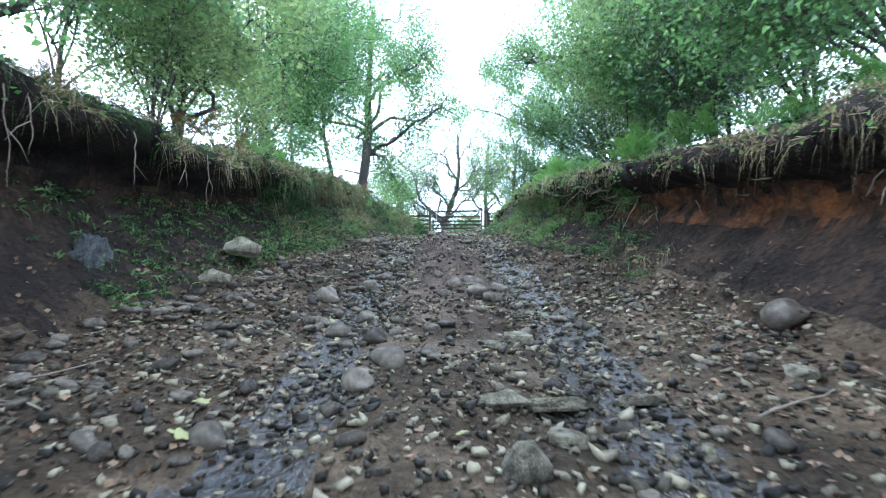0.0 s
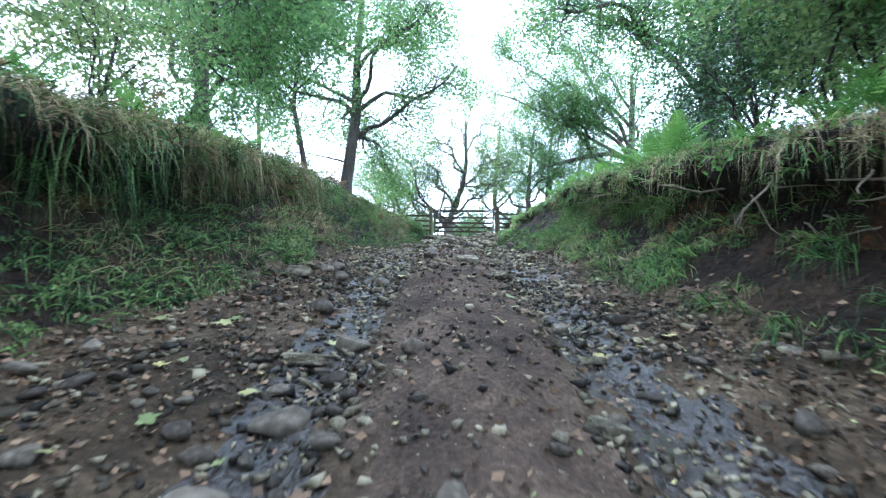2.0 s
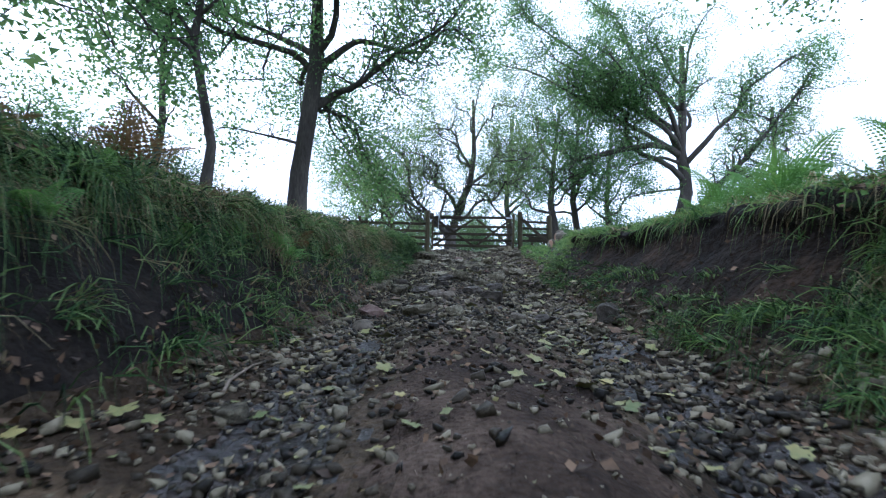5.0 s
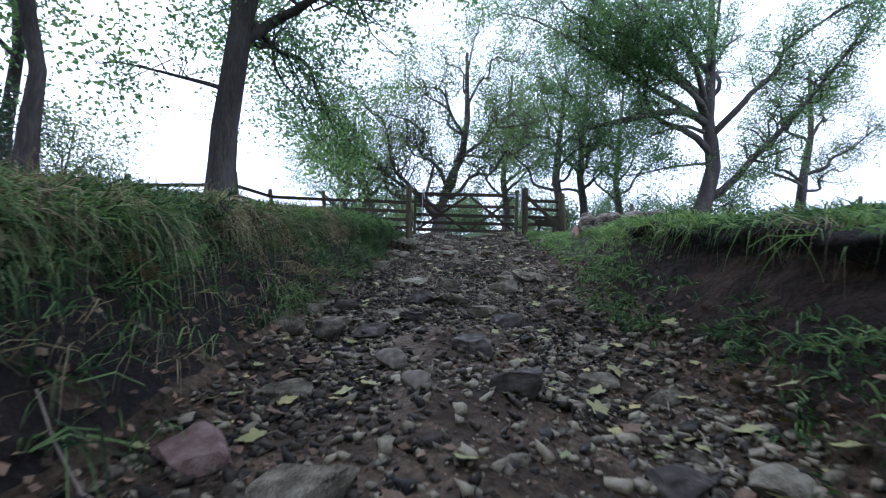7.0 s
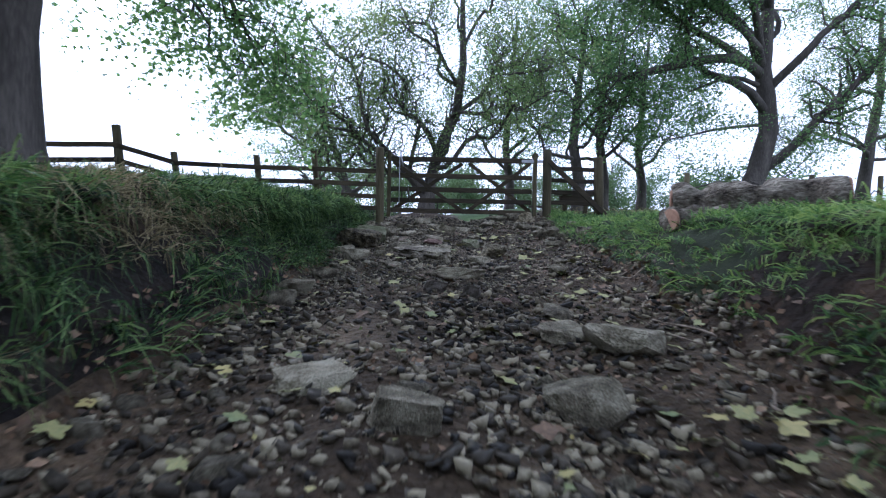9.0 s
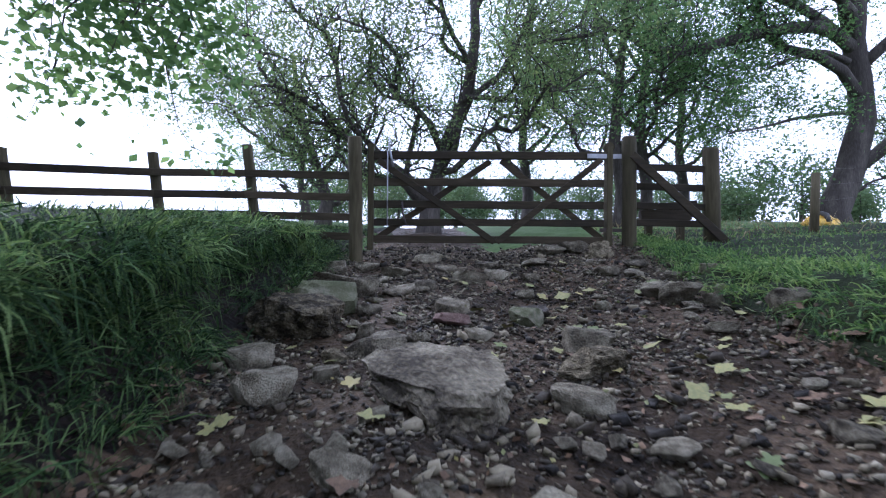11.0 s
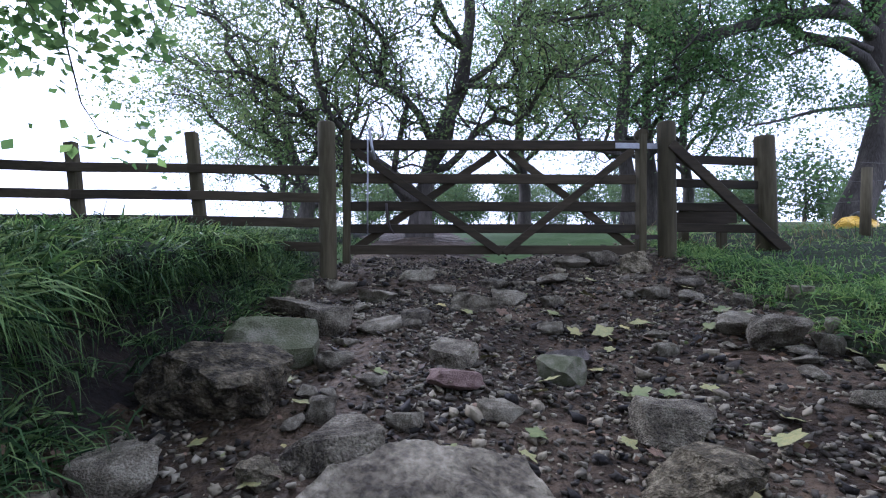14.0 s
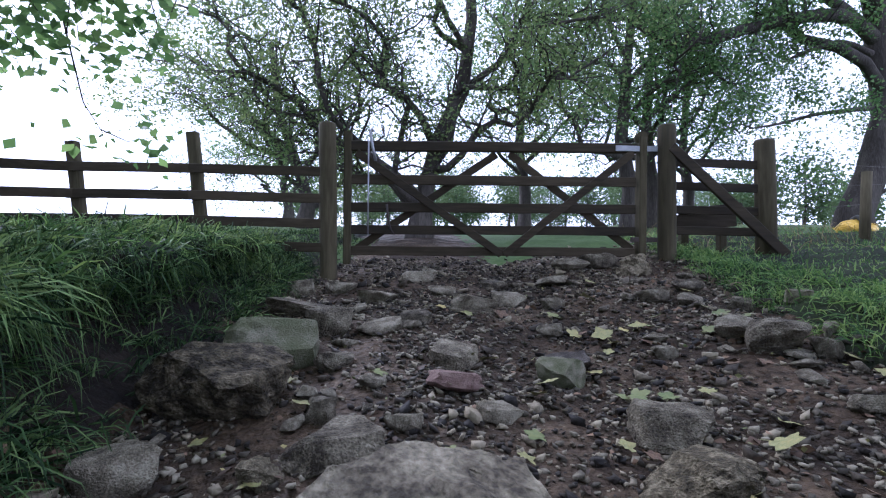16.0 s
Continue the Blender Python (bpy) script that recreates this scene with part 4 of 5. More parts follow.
ROCKS_C = [(-0.95, 24.42, 0.3, 0.22, 'q'), (-0.97, 24.02, 0.24, 0.19, 'q'), (-0.46, 21.6, 0.17, 0.12, 'p'), (0.95, 27.98, 0.3, 0.1, 'd'), (0.55, 25.32, 0.5, 0.14, 'p'), (0.27, 24.5, 0.24, 0.13, 'd'), (0.84, 24.2, 0.16, 0.15, 'k'), (0.59, 24.3, 0.16, 0.15, 'd'),
           (0.14, 22.06, 0.12, 0.1, 'q'), (-1.08, 21.9, 0.12, 0.09, 'q'), (1.6, 25.4, 0.2, 0.14, 'q'), (1.75, 25.8, 0.16, 0.1, 'q'), (-0.85, 25.2, 0.26, 0.16, 'q'), (-0.7, 25.6, 0.2, 0.13, 'p'), (-0.2, 25.7, 0.24, 0.08, 'p'), (1.1, 25.9, 0.18, 0.1, 'q')]
ROCKS_D = [(-0.2, 26.98, 0.36, 0.2, 'p'), (1.05, 26.74, 0.42, 0.22, 'b'), (1.17, 27.16, 0.34, 0.2, 'q'), (0.86, 26.34, 0.29, 0.14, 'q'), (-0.95, 26.95, 0.27, 0.18, 'q'), (-0.7, 26.46, 0.3, 0.22, 'q'), (-0.83, 27.5, 0.62, 0.4, 'b'),
           (-0.75, 28.05, 0.52, 0.34, 'm'), (-0.48, 28.5, 0.3, 0.24, 'q'), (-0.74, 28.95, 0.5, 0.12, 'p'), (-0.95, 29.5, 0.32, 0.18, 'q'), (0.3, 27.99, 0.32, 0.16, 'p'), (0.28, 27.6, 0.27, 0.1, 'k'), (0.88, 27.8, 0.25, 0.2, 'm'),
           (1.53, 27.96, 0.14, 0.1, 'q'), (2.1, 27.82, 0.34, 0.26, 'q'), (2.06, 28.08, 0.3, 0.14, 'p'), (2.3, 27.72, 0.18, 0.14, 'q')]
ROCKS_E = [(2.02, 27.13, 0.21, 0.08, 'p'), (2.45, 27.1, 0.22, 0.18, 'q'), (2.22, 26.98, 0.12, 0.07, 'p'), (1.91, 28.92, 0.25, 0.13, 'q'), (2.12, 28.75, 0.2, 0.1, 'p'), (1.9, 30.06, 0.34, 0.2, 'q'), (1.6, 30.02, 0.34, 0.15, 'q'), (2.1, 29.7, 0.36, 0.26, 'b'),
           (-0.43, 26.86, 0.16, 0.11, 'b'), (-0.44, 26.64, 0.15, 0.1, 'q'), (-0.32, 27.28, 0.16, 0.13, 'q'), (-0.12, 27.6, 0.14, 0.08, 'p'), (0.5, 28.9, 0.34, 0.15, 'q'), (0.85, 29.25, 0.3, 0.14, 'p'), (-0.56, 29.5, 0.26, 0.14, 'q')]
ROCKS_F = [(0.1, 29.65, 0.32, 0.12, 'p'), (0.78, 29.66, 0.26, 0.1, 'p'), (1.17, 29.1, 0.2, 0.12, 'q'), (2.24, 29.05, 0.24, 0.12, 'q'), (-0.15, 28.4, 0.28, 0.1, 'p'), (0.1, 28.6, 0.2, 0.12, 'q'), (-0.2, 29.1, 0.3, 0.1, 'p'), (0.3, 29.3, 0.22, 0.1, 'q'),
           (1.35, 29.7, 0.3, 0.08, 'p'), (2.42, 28.6, 0.2, 0.12, 'p'), (2.6, 28.3, 0.16, 0.1, 'q'), (-0.35, 27.9, 0.2, 0.12, 'q'), (0.05, 27.2, 0.18, 0.08, 'p'), (0.45, 27.3, 0.2, 0.08, 'p'), (1.0, 28.5, 0.16, 0.1, 'q')]
def stone_mesh(seed, kind):
    rng = np.random.default_rng(seed)
    off = Vector(rng.uniform(-50, 50, 3))
    flat = {"r": 0.62, "a": 0.6, "s": 0.26, "b": 0.55}[kind]
    bm = bmesh.new()
    if kind in "as":
        # a split block: the hull of a few corners, with worn edges
        for i in range(15 if kind == "a" else 11):
            d = Vector(rng.normal(size=3)).normalized()
            if kind == "s":
                ang = i * 2 * math.pi / 11 + rng.normal() * 0.2
                r = rng.uniform(0.36, 0.53)
                for z in (-0.45, 0.45):
                    k = 1.0 if z < 0 else rng.uniform(0.86, 0.98)
                    bm.verts.new((r * math.cos(ang) * k, r * math.sin(ang) * k, z + rng.normal() * 0.07))
            else:
                bm.verts.new(d * rng.uniform(0.42, 0.56))
        hull = bmesh.ops.convex_hull(bm, input=bm.verts)
        bmesh.ops.delete(bm, geom=[v for v in hull["geom_interior"] if isinstance(v, bmesh.types.BMVert)] or [], context="VERTS")
        bmesh.ops.dissolve_limit(bm, angle_limit=radians(14), verts=bm.verts, edges=bm.edges)
        bmesh.ops.bevel(bm, geom=list(bm.edges), offset=0.014, segments=1, affect="EDGES")
        bmesh.ops.triangulate(bm, faces=bm.faces)
        if seed < 500:
            bmesh.ops.subdivide_edges(bm, edges=[e for e in bm.edges if e.calc_length() > 0.13], cuts=2, use_grid_fill=True)
            bmesh.ops.triangulate(bm, faces=bm.faces)
            bmesh.ops.subdivide_edges(bm, edges=[e for e in bm.edges if e.calc_length() > 0.13], cuts=1, use_grid_fill=True)
        for v in bm.verts:
            v.co += noise.noise_vector(v.co * 4 + off) * 0.028 + noise.noise_vector(v.co * 11 + off) * 0.016
    else:
        bmesh.ops.create_icosphere(bm, subdivisions=5 if kind == "b" else 2 if seed >= 500 else 3, radius=0.5)
        planes = [(Vector(rng.normal(size=3)).normalized(), rng.uniform(0.3, 0.42)) for _ in range(9)]
        for v in bm.verts:
            for d, h in planes:
                e = v.co.dot(d) - h
                if e > 0:
                    v.co -= d * e * 0.9
            v.co += noise.noise_vector(v.co * 3 + off) * (0.06 if kind == "r" else 0.12)
            if kind == "b":
                v.co += noise.noise_vector(v.co * 9 + off) * 0.05 + noise.noise_vector(v.co * 22 + off) * 0.028
    for v in bm.verts:
        v.co.z *= flat
        v.co.y *= 0.8
    for f in bm.faces:
        f.smooth = kind == "r"
    me = bpy.data.meshes.new("stone")
    bm.to_mesh(me)
    bm.free()
    me.materials.append({"b": M_RUBBLE, "r": M_COBBLE}.get(kind, M_STONE))
    return me


M_RUBBLE = material("pitted_rubble", [(0.02, 0.016, 0.009), (0.115, 0.095, 0.058), (0.3, 0.255, 0.165)], 0.95, 9, 40, 1.0, 34, 0.25, obj_random=0.3, depth=0.045, gloss=0.2)
M_DARK = material("dark_bank_rock", [(0.02, 0.02, 0.02), (0.05, 0.05, 0.048), (0.1, 0.1, 0.095)], 0.8, 3, 30, 1.0, 24, 0.3, depth=0.05)
M_COBBLE = material("worn_cobble", [(0.03, 0.023, 0.017), (0.075, 0.06, 0.044), (0.165, 0.136, 0.102)], 0.85, 5, 60, 0.8, 40, 0.35, obj_random=0.7, rough_low=0.6, gloss=0.3)
LABELS = {"r": ("cobble", "rounded brownish cobble half sunk in the lane", "stone"), "a": ("stone", "angular grey sandstone block lying in the lane", "stone"),
          "s": ("stone_slab", "flat grey stone slab lying in the lane", "stone")}
STONE_KINDS = {k: [stone_mesh(100 + 10 * i + j, k) for j in range(6)] for i, k in enumerate("ras")}


M_MOSSY = material("mossy_stone", [(0.05, 0.062, 0.022), (0.12, 0.12, 0.07), (0.24, 0.215, 0.16)], 0.95, 4, 50, 0.8, 60, 0.3, depth=0.015, gloss=0.2)
M_REDDISH = material("reddish_stone", [(0.07, 0.038, 0.028), (0.14, 0.088, 0.07), (0.24, 0.17, 0.14)], 0.85, 5, 50, 0.8, 50, 0.3, depth=0.015, gloss=0.3)
M_SLATE = material("dark_stone", [(0.022, 0.017, 0.013), (0.06, 0.048, 0.037), (0.125, 0.105, 0.082)], 0.8, 5, 50, 0.9, 45, 0.3, obj_random=0.4, rough_low=0.5, depth=0.02, gloss=0.35)
ROCK_LOOKS = {"p": ("s", M_STONE, "stone_slab", "flat pale grey stone slab lying in the lane"), "q": ("a", M_STONE, "stone", "angular pale sandstone block lying in the lane"),
              "d": ("a", M_SLATE, "stone", "dark muddy stone bedded in the lane"), "b": ("b", M_RUBBLE, "boulder", "rough pitted rubble boulder at the lane side"),
              "m": ("a", M_MOSSY, "stone_slab", "moss-grown stone slab tilted against the bank foot"), "k": ("s", M_REDDISH, "stone_slab", "flat reddish stone lying in the lane"),
              "r": ("r", M_COBBLE, "cobble", "rounded brownish cobble half sunk in the lane")}
SHAPES = {"s": (0.34, 0.17), "a": (0.66, 0.3), "b": (0.68, 0.36), "r": (0.62, 0.4)}


def rock_mesh(seed, mould, mat, sub=3):
    """A split rock: a ball cut by planes, its top nearly level, pitted and chipped; one metre wide."""
    rng = np.random.default_rng(seed)
    off = Vector(rng.uniform(-50, 50, 3))
    high, top = SHAPES[mould]
    bm = bmesh.new()
    bmesh.ops.create_icosphere(bm, subdivisions=sub, radius=0.5)
    cuts = [(Vector((math.cos(a), math.sin(a), rng.normal() * 0.3)).normalized(), rng.uniform(0.23, 0.38)) for a in np.arange(7) * 0.9 + rng.normal(size=7) * 0.25]
    cuts += [(Vector((rng.normal() * 0.12, rng.normal() * 0.12, 1)).normalized(), top), (Vector((rng.normal() * 0.6, rng.normal() * 0.6, 0.8)).normalized(), top + 0.08)]
    worn = 0.75 if mould == "r" else 1.0
    for v in bm.verts:
        for d, h in cuts:
            e = v.co.dot(d) - h
            if e > 0:
                v.co -= d * e * worn
        v.co += noise.noise_vector(v.co * 2.6 + off) * 0.05
        v.co += noise.noise_vector(v.co * 7 + off) * (0.06 if mould == "b" else 0.03) + noise.noise_vector(v.co * 17 + off) * (0.035 if mould == "b" else 0.016 if mould != "r" else 0.003)
    if sub > 4:
        for v in bm.verts:
            v.co += noise.noise_vector(v.co * 5 + off) * 0.05 + noise.noise_vector(v.co * 13 + off) * 0.03 + noise.noise_vector(v.co * 34 + off) * 0.012
    lo = [min(v.co[i] for v in bm.verts) for i in range(3)]
    hi = [max(v.co[i] for v in bm.verts) for i in range(3)]
    for v in bm.verts:
        v.co = Vector([((v.co[i] - lo[i]) / (hi[i] - lo[i]) - 0.5) * (1, 0.85, high)[i] for i in range(3)])
    for f in bm.faces:
        f.smooth = mould == "r"
    me = bpy.data.meshes.new("rock")
    bm.to_mesh(me)
    bm.free()
    me.materials.append(mat)
    return me


ROCK_MESHES = {k: [rock_mesh(200 + 10 * n + j, look_of[0], look_of[1], 4 if look_of[0] == "b" else 3) for j in range(4)] for n, (k, look_of) in enumerate(ROCK_LOOKS.items())}


def build_stones():
    rng = np.random.default_rng(8)
    for x, y, w, k in STONES_A + STONES_B + STONES_C:
        k = "a" if k == "r" and y > 13 and rng.random() < 0.6 else k
        w *= 1.2 if k == "s" and w > 0.35 else 1
        name, label, cat = LABELS[k]
        ob = new(name, STONE_KINDS[k][rng.integers(6)])
        high = {"r": 0.62, "a": 0.6, "s": 0.26, "b": 0.55}[k]
        z = land_z(x, y) + w * high * (0.22 if k == "r" else 0.3 if k != "s" else 0.24) * (0.55 if k == "s" and w > 0.35 else 1)
        ob.matrix_basis = pose(x, y, z, rng.uniform(2, 16), rng.uniform(-10, 10), rng.uniform(-40, 40) + (180 if rng.random() < 0.5 else 0)) @ Matrix.Diagonal((w * 1.15, w * 1.15, w * (0.6 if k == "s" and w > 0.35 else 1.1), 1))
        tagged(ob, label, cat, "loose stones in the lane")
    for x, y, w, h, k in ROCKS_A + ROCKS_B + ROCKS_C + ROCKS_D + ROCKS_E + ROCKS_F:
        mould, mat, name, label = ROCK_LOOKS[k]
        ob = new(name, ROCK_MESHES[k][rng.integers(4)])
        tall = min(1.35, max(0.7, h / (w * SHAPES[mould][0])))
        ob.matrix_basis = pose(x, y, land_z(x, y) + w * SHAPES[mould][0] * tall * 0.2, rng.uniform(0, 13) + (14 if k == "m" else 0), rng.uniform(-9, 9), rng.uniform(-40, 40) + 180 * rng.integers(2)) @ Matrix.Diagonal((w * 1.1, w * rng.uniform(0.9, 1.25), w * tall, 1))
        tagged(ob, label, "boulder" if k == "b" else "stone", "loose stones in the lane")
    ob = new("bedrock_slab", rock_mesh(172, "s", M_STONE, 5))
    ob.matrix_basis = pose(0.16, 26.5, land_z(0.16, 26.5) + 0.0, 2, 2, 8) @ Matrix.Diagonal((0.8, 1.35, 0.9, 1))
    tagged(ob, "broad pale pitted slab of bedrock breaking through the lane", "rock")
    small = [stone_mesh(500 + j, "r") for j in range(6)]
    chips = [stone_mesh(600 + j, "a") for j in range(6)]
    more = [(p, "r", rng.uniform(0.07, 0.19)) for p in scatter(230, rng, 1.3, 8.5, lambda x, y: min(1.0, 0.15 + 0.6 * abs(x)) * (1 if x < 0.9 else 0.4))]
    more += [(p, "a", rng.uniform(0.05, 0.13)) for p in scatter(95, rng, 14.0, 25, lambda x, y: min(1.0, 0.25 + 0.6 * abs(x)))]
    more += [(p, "a", rng.uniform(0.05, 0.16)) for p in scatter(85, rng, 25.5, 30.5, lambda x, y: 0.3 + 0.7 * (x < 0.2 or x > 1.9))]
    for (x, y), k, w in more:
        name, label, cat = LABELS[k]
        ob = new(name, (small if k == "r" else chips)[rng.integers(6)])
        ob.matrix_basis = pose(x, y, land_z(x, y) + 0.16 * w, rng.uniform(-15, 22), rng.uniform(-16, 16), rng.uniform(0, 360)) @ Matrix.Diagonal((w * rng.uniform(0.9, 1.5), w, w * rng.uniform(0.6, 1.1), 1))
        tagged(ob, label, cat, "loose stones in the lane")
    ob = new("embedded_rock", stone_mesh(733, "b"))
    ob.data.materials[0] = M_DARK
    ob.matrix_basis = pose(-3.5, 4.9, 0.78, 12, 8, 70) @ Matrix.Diagonal((0.5, 0.5, 1.3, 1))
    tagged(ob, "grey rock bedded in the undercut earth bank", "rock")


def scatter(n, rng, y0, y1, dens):
    """Points on the lane's bed, kept by a density of x, y from 0 to 1."""
    pts = []
    while len(pts) < n:
        y = rng.uniform(y0, y1)
        x = rng.uniform(toe_l(y) - 0.02, toe_r(y) + 0.12)
        if rng.random() < dens(x, y):
            pts.append((x, y))
    return pts


def rut(x):
    return math.exp(-((abs(x - 0.05) - 0.95) / 0.42) ** 2)


def dens_gravel(x, y):
    stony = np.interp(y, [-2, 3, 5, 7, 14, 17, 21, 31], [1, 1, 0.9, 0.75, 0.75, 0.9, 0.9, 1]) * (1 if y < 6 or y > 15 or abs(x) > 0.6 else 0.22)
    patch = 0.5 + 0.9 * noise.noise(Vector((x * 1.1, y * 0.8, 6.0)))
    return max(0.06, min(1.0, (stony + (0.35 if 7 < y < 15 else 0.7) * rut(x)) * max(0.3, patch)))


def soup(name, pts, sizes, mat, rng, sub, flat=0.65, sink=0.2):
    """Many small stones as one mesh."""
    if sub:
        # chips: a skewed block of eight corners
        base = np.array([(x, y, z) for z in (-0.42, 0.42) for x, y in ((-0.42, -0.4), (0.42, -0.42), (0.4, 0.42), (-0.42, 0.4))])
        fcs = np.array([(0, 2, 1), (0, 3, 2), (4, 5, 6), (4, 6, 7), (0, 1, 5), (0, 5, 4), (1, 2, 6), (1, 6, 5), (2, 3, 7), (2, 7, 6), (3, 0, 4), (3, 4, 7)])
    else:
        base = np.array([(0.5, 0, 0), (0, 0.5, 0), (-0.5, 0, 0), (0, -0.5, 0), (0, 0, 0.5)])
        fcs = np.array([(0, 1, 4), (1, 2, 4), (2, 3, 4), (3, 0, 4)])
    V, F = [], []
    for i, ((x, y), s) in enumerate(zip(pts, sizes)):
        a = rng.uniform(0, 6.28)
        c, sn = math.cos(a), math.sin(a)
        v = (base * (1 + rng.uniform(-0.5, 0.3, len(base)))[:, None] + rng.normal(size=base.shape) * 0.05) * [1, rng.uniform(0.55, 0.95), flat * rng.uniform(0.6, 1.1)]
        v = v @ np.array([[c, sn, 0], [-sn, c, 0], [0, 0, 1]])
        tilt = rng.normal(0, 0.3)
        v[:, 2] += v[:, 0] * tilt
        V.append(v * s + [x, y, land_z(x, y) + s * flat * 0.5 * (1 - 2 * sink)])
        F.append(fcs + i * len(base))
    me = bpy.data.meshes.new(name)
    V, F = np.concatenate(V), np.concatenate(F)
    me.vertices.add(len(V))
    me.vertices.foreach_set("co", V.astype(np.float32).ravel())
    me.loops.add(F.size)
    me.loops.foreach_set("vertex_index", F.astype(np.int32).ravel())
    me.polygons.add(len(F))
    me.polygons.foreach_set("loop_start", np.arange(0, F.size, 3, dtype=np.int32))
    me.update(calc_edges=True)
    me.validate()
    me.materials.append(mat)
    return new(name, me)


def build_gravel():
    rng = np.random.default_rng(9)
    p = scatter(24000, rng, 1.2, 31.0, dens_gravel)
    tagged(soup("gravel", p, rng.uniform(0.018, 0.05, len(p)) * rng.uniform(0.6, 1.4, len(p)) * np.array([0.7 if y > 24.5 else 1.0 for x, y in p]), M_GRAVEL, rng, 1, 0.66), "loose grey and brown gravel strewn over the lane", "gravel", kind="stuff")
    p = scatter(22000, rng, 1.2, 31.0, lambda x, y: 0.35 + 0.65 * dens_gravel(x, y))
    tagged(soup("grit", p, rng.uniform(0.008, 0.024, len(p)), M_GRAVEL, rng, 0, 0.6, 0.35), "fine grit and earth crumbs over the lane", "grit", kind="stuff")
    p = scatter(7500, rng, 1.2, 31.5, lambda x, y: dens_gravel(x, y) * (0.3 if y > 24.5 else 1))
    tagged(soup("pebbles", p, rng.uniform(0.035, 0.08, len(p)) * rng.uniform(0.7, 1.35, len(p)), M_GRAVEL, rng, 1, 0.62, 0.25), "small worn stones bedded in the muddy lane", "stones", kind="stuff")
    p = scatter(9000, rng, 24.8, 30.6, lambda x, y: min(1.0, 0.1 + 0.9 * max(0.0, 0.5 + 1.3 * noise.noise(Vector((x * 1.3, y * 1.1, 4.0)))) * (1 if x < 0.4 or x > 1.7 else 0.45)))
    tagged(soup("gravel", p, rng.uniform(0.014, 0.045, len(p)), M_CHIPS, rng, 1, 0.55), "crushed pale gravel before the gate", "gravel", kind="stuff")



# ---- grass, ferns and litter ----
def tri_mesh(name, V, F, mat):
    me = bpy.data.meshes.new(name)
    me.vertices.add(len(V))
    me.vertices.foreach_set("co", np.asarray(V, np.float32).ravel())
    me.loops.add(F.size)
    me.loops.foreach_set("vertex_index", F.astype(np.int32).ravel())
    me.polygons.add(len(F))
    me.polygons.foreach_set("loop_start", np.arange(0, F.size, 3, dtype=np.int32))
    me.update(calc_edges=True)
    me.materials.append(mat)
    return me


def blades(name, base, out, length, width, droop, mat, rng):
    """Curved blades from base points; out: the way they lean; droop: how far the tips hang."""
    base, out = np.asarray(base, float), np.asarray(out, float)
    n = len(base)
    out = out + rng.normal(size=(n, 3)) * 0.35
    out /= np.linalg.norm(out, axis=1)[:, None]
    L = (length * rng.uniform(0.5, 1.25, n))[:, None]
    side = np.cross(out, rng.normal(size=(n, 3)))
    side /= np.linalg.norm(side, axis=1)[:, None] + 1e-6
    side *= (width * rng.uniform(0.7, 1.3, n))[:, None]
    down = np.zeros((n, 3))
    down[:, 2] = -1
    dr = (droop * rng.uniform(0.5, 1.5, n))[:, None]
    p1 = base + out * L * 0.4 + down * dr * L * 0.08
    p2 = base + out * L * 0.75 + down * dr * L * 0.4
    p3 = base + out * L * 0.95 + down * dr * L * 0.95
    V = np.stack([base - side, base + side, p1 - side * 0.9, p1 + side * 0.9, p2 - side * 0.6, p2 + side * 0.6, p3], 1).reshape(-1, 3)
    i = np.arange(n)[:, None] * 7
    F = np.concatenate([i + [0, 1, 3], i + [0, 3, 2], i + [2, 3, 5], i + [2, 5, 4], i + [4, 5, 6]], 1).reshape(-1, 3)
    return new(name, tri_mesh(name, V, F, mat))


def tufts(n, per, rng, side, ys, kr, keep=None):
    """Tuft places on a bank, and the way each leans."""
    base, out = [], []
    while len(base) < n * per:
        y = rng.uniform(*ys)
        k = rng.uniform(*kr)
        if keep and rng.random() > keep(y, k):
            continue
        p = bank_pt(side, y, k)
        way = (-side * 0.4 + rng.normal() * 0.4, rng.normal() * 0.6, 0.65 + rng.normal() * 0.2)
        for _ in range(per):
            q = p + Vector((rng.normal() * 0.05, rng.normal() * 0.06, 0))
            base.append(tuple(q))
            out.append((way[0] + rng.normal() * 0.12, way[1] + rng.normal() * 0.15, way[2]))
    return base, out


def meadow(n, rng, side, ys, reach, up=1.0):
    base, out = [], []
    for _ in range(n):
        y = rng.uniform(*ys)
        c = bank_pt(side, y, 1.0)
        o = reach * rng.random() ** 1.5
        z = c.z + rise_out(y, o) + 0.12 * noise.noise(Vector((c.x + o, y, 0)) * 0.4)
        base.append((c.x + side * o, y, z - 0.04))
        out.append((rng.normal() * 0.4, rng.normal() * 0.4, up))
    return base, out


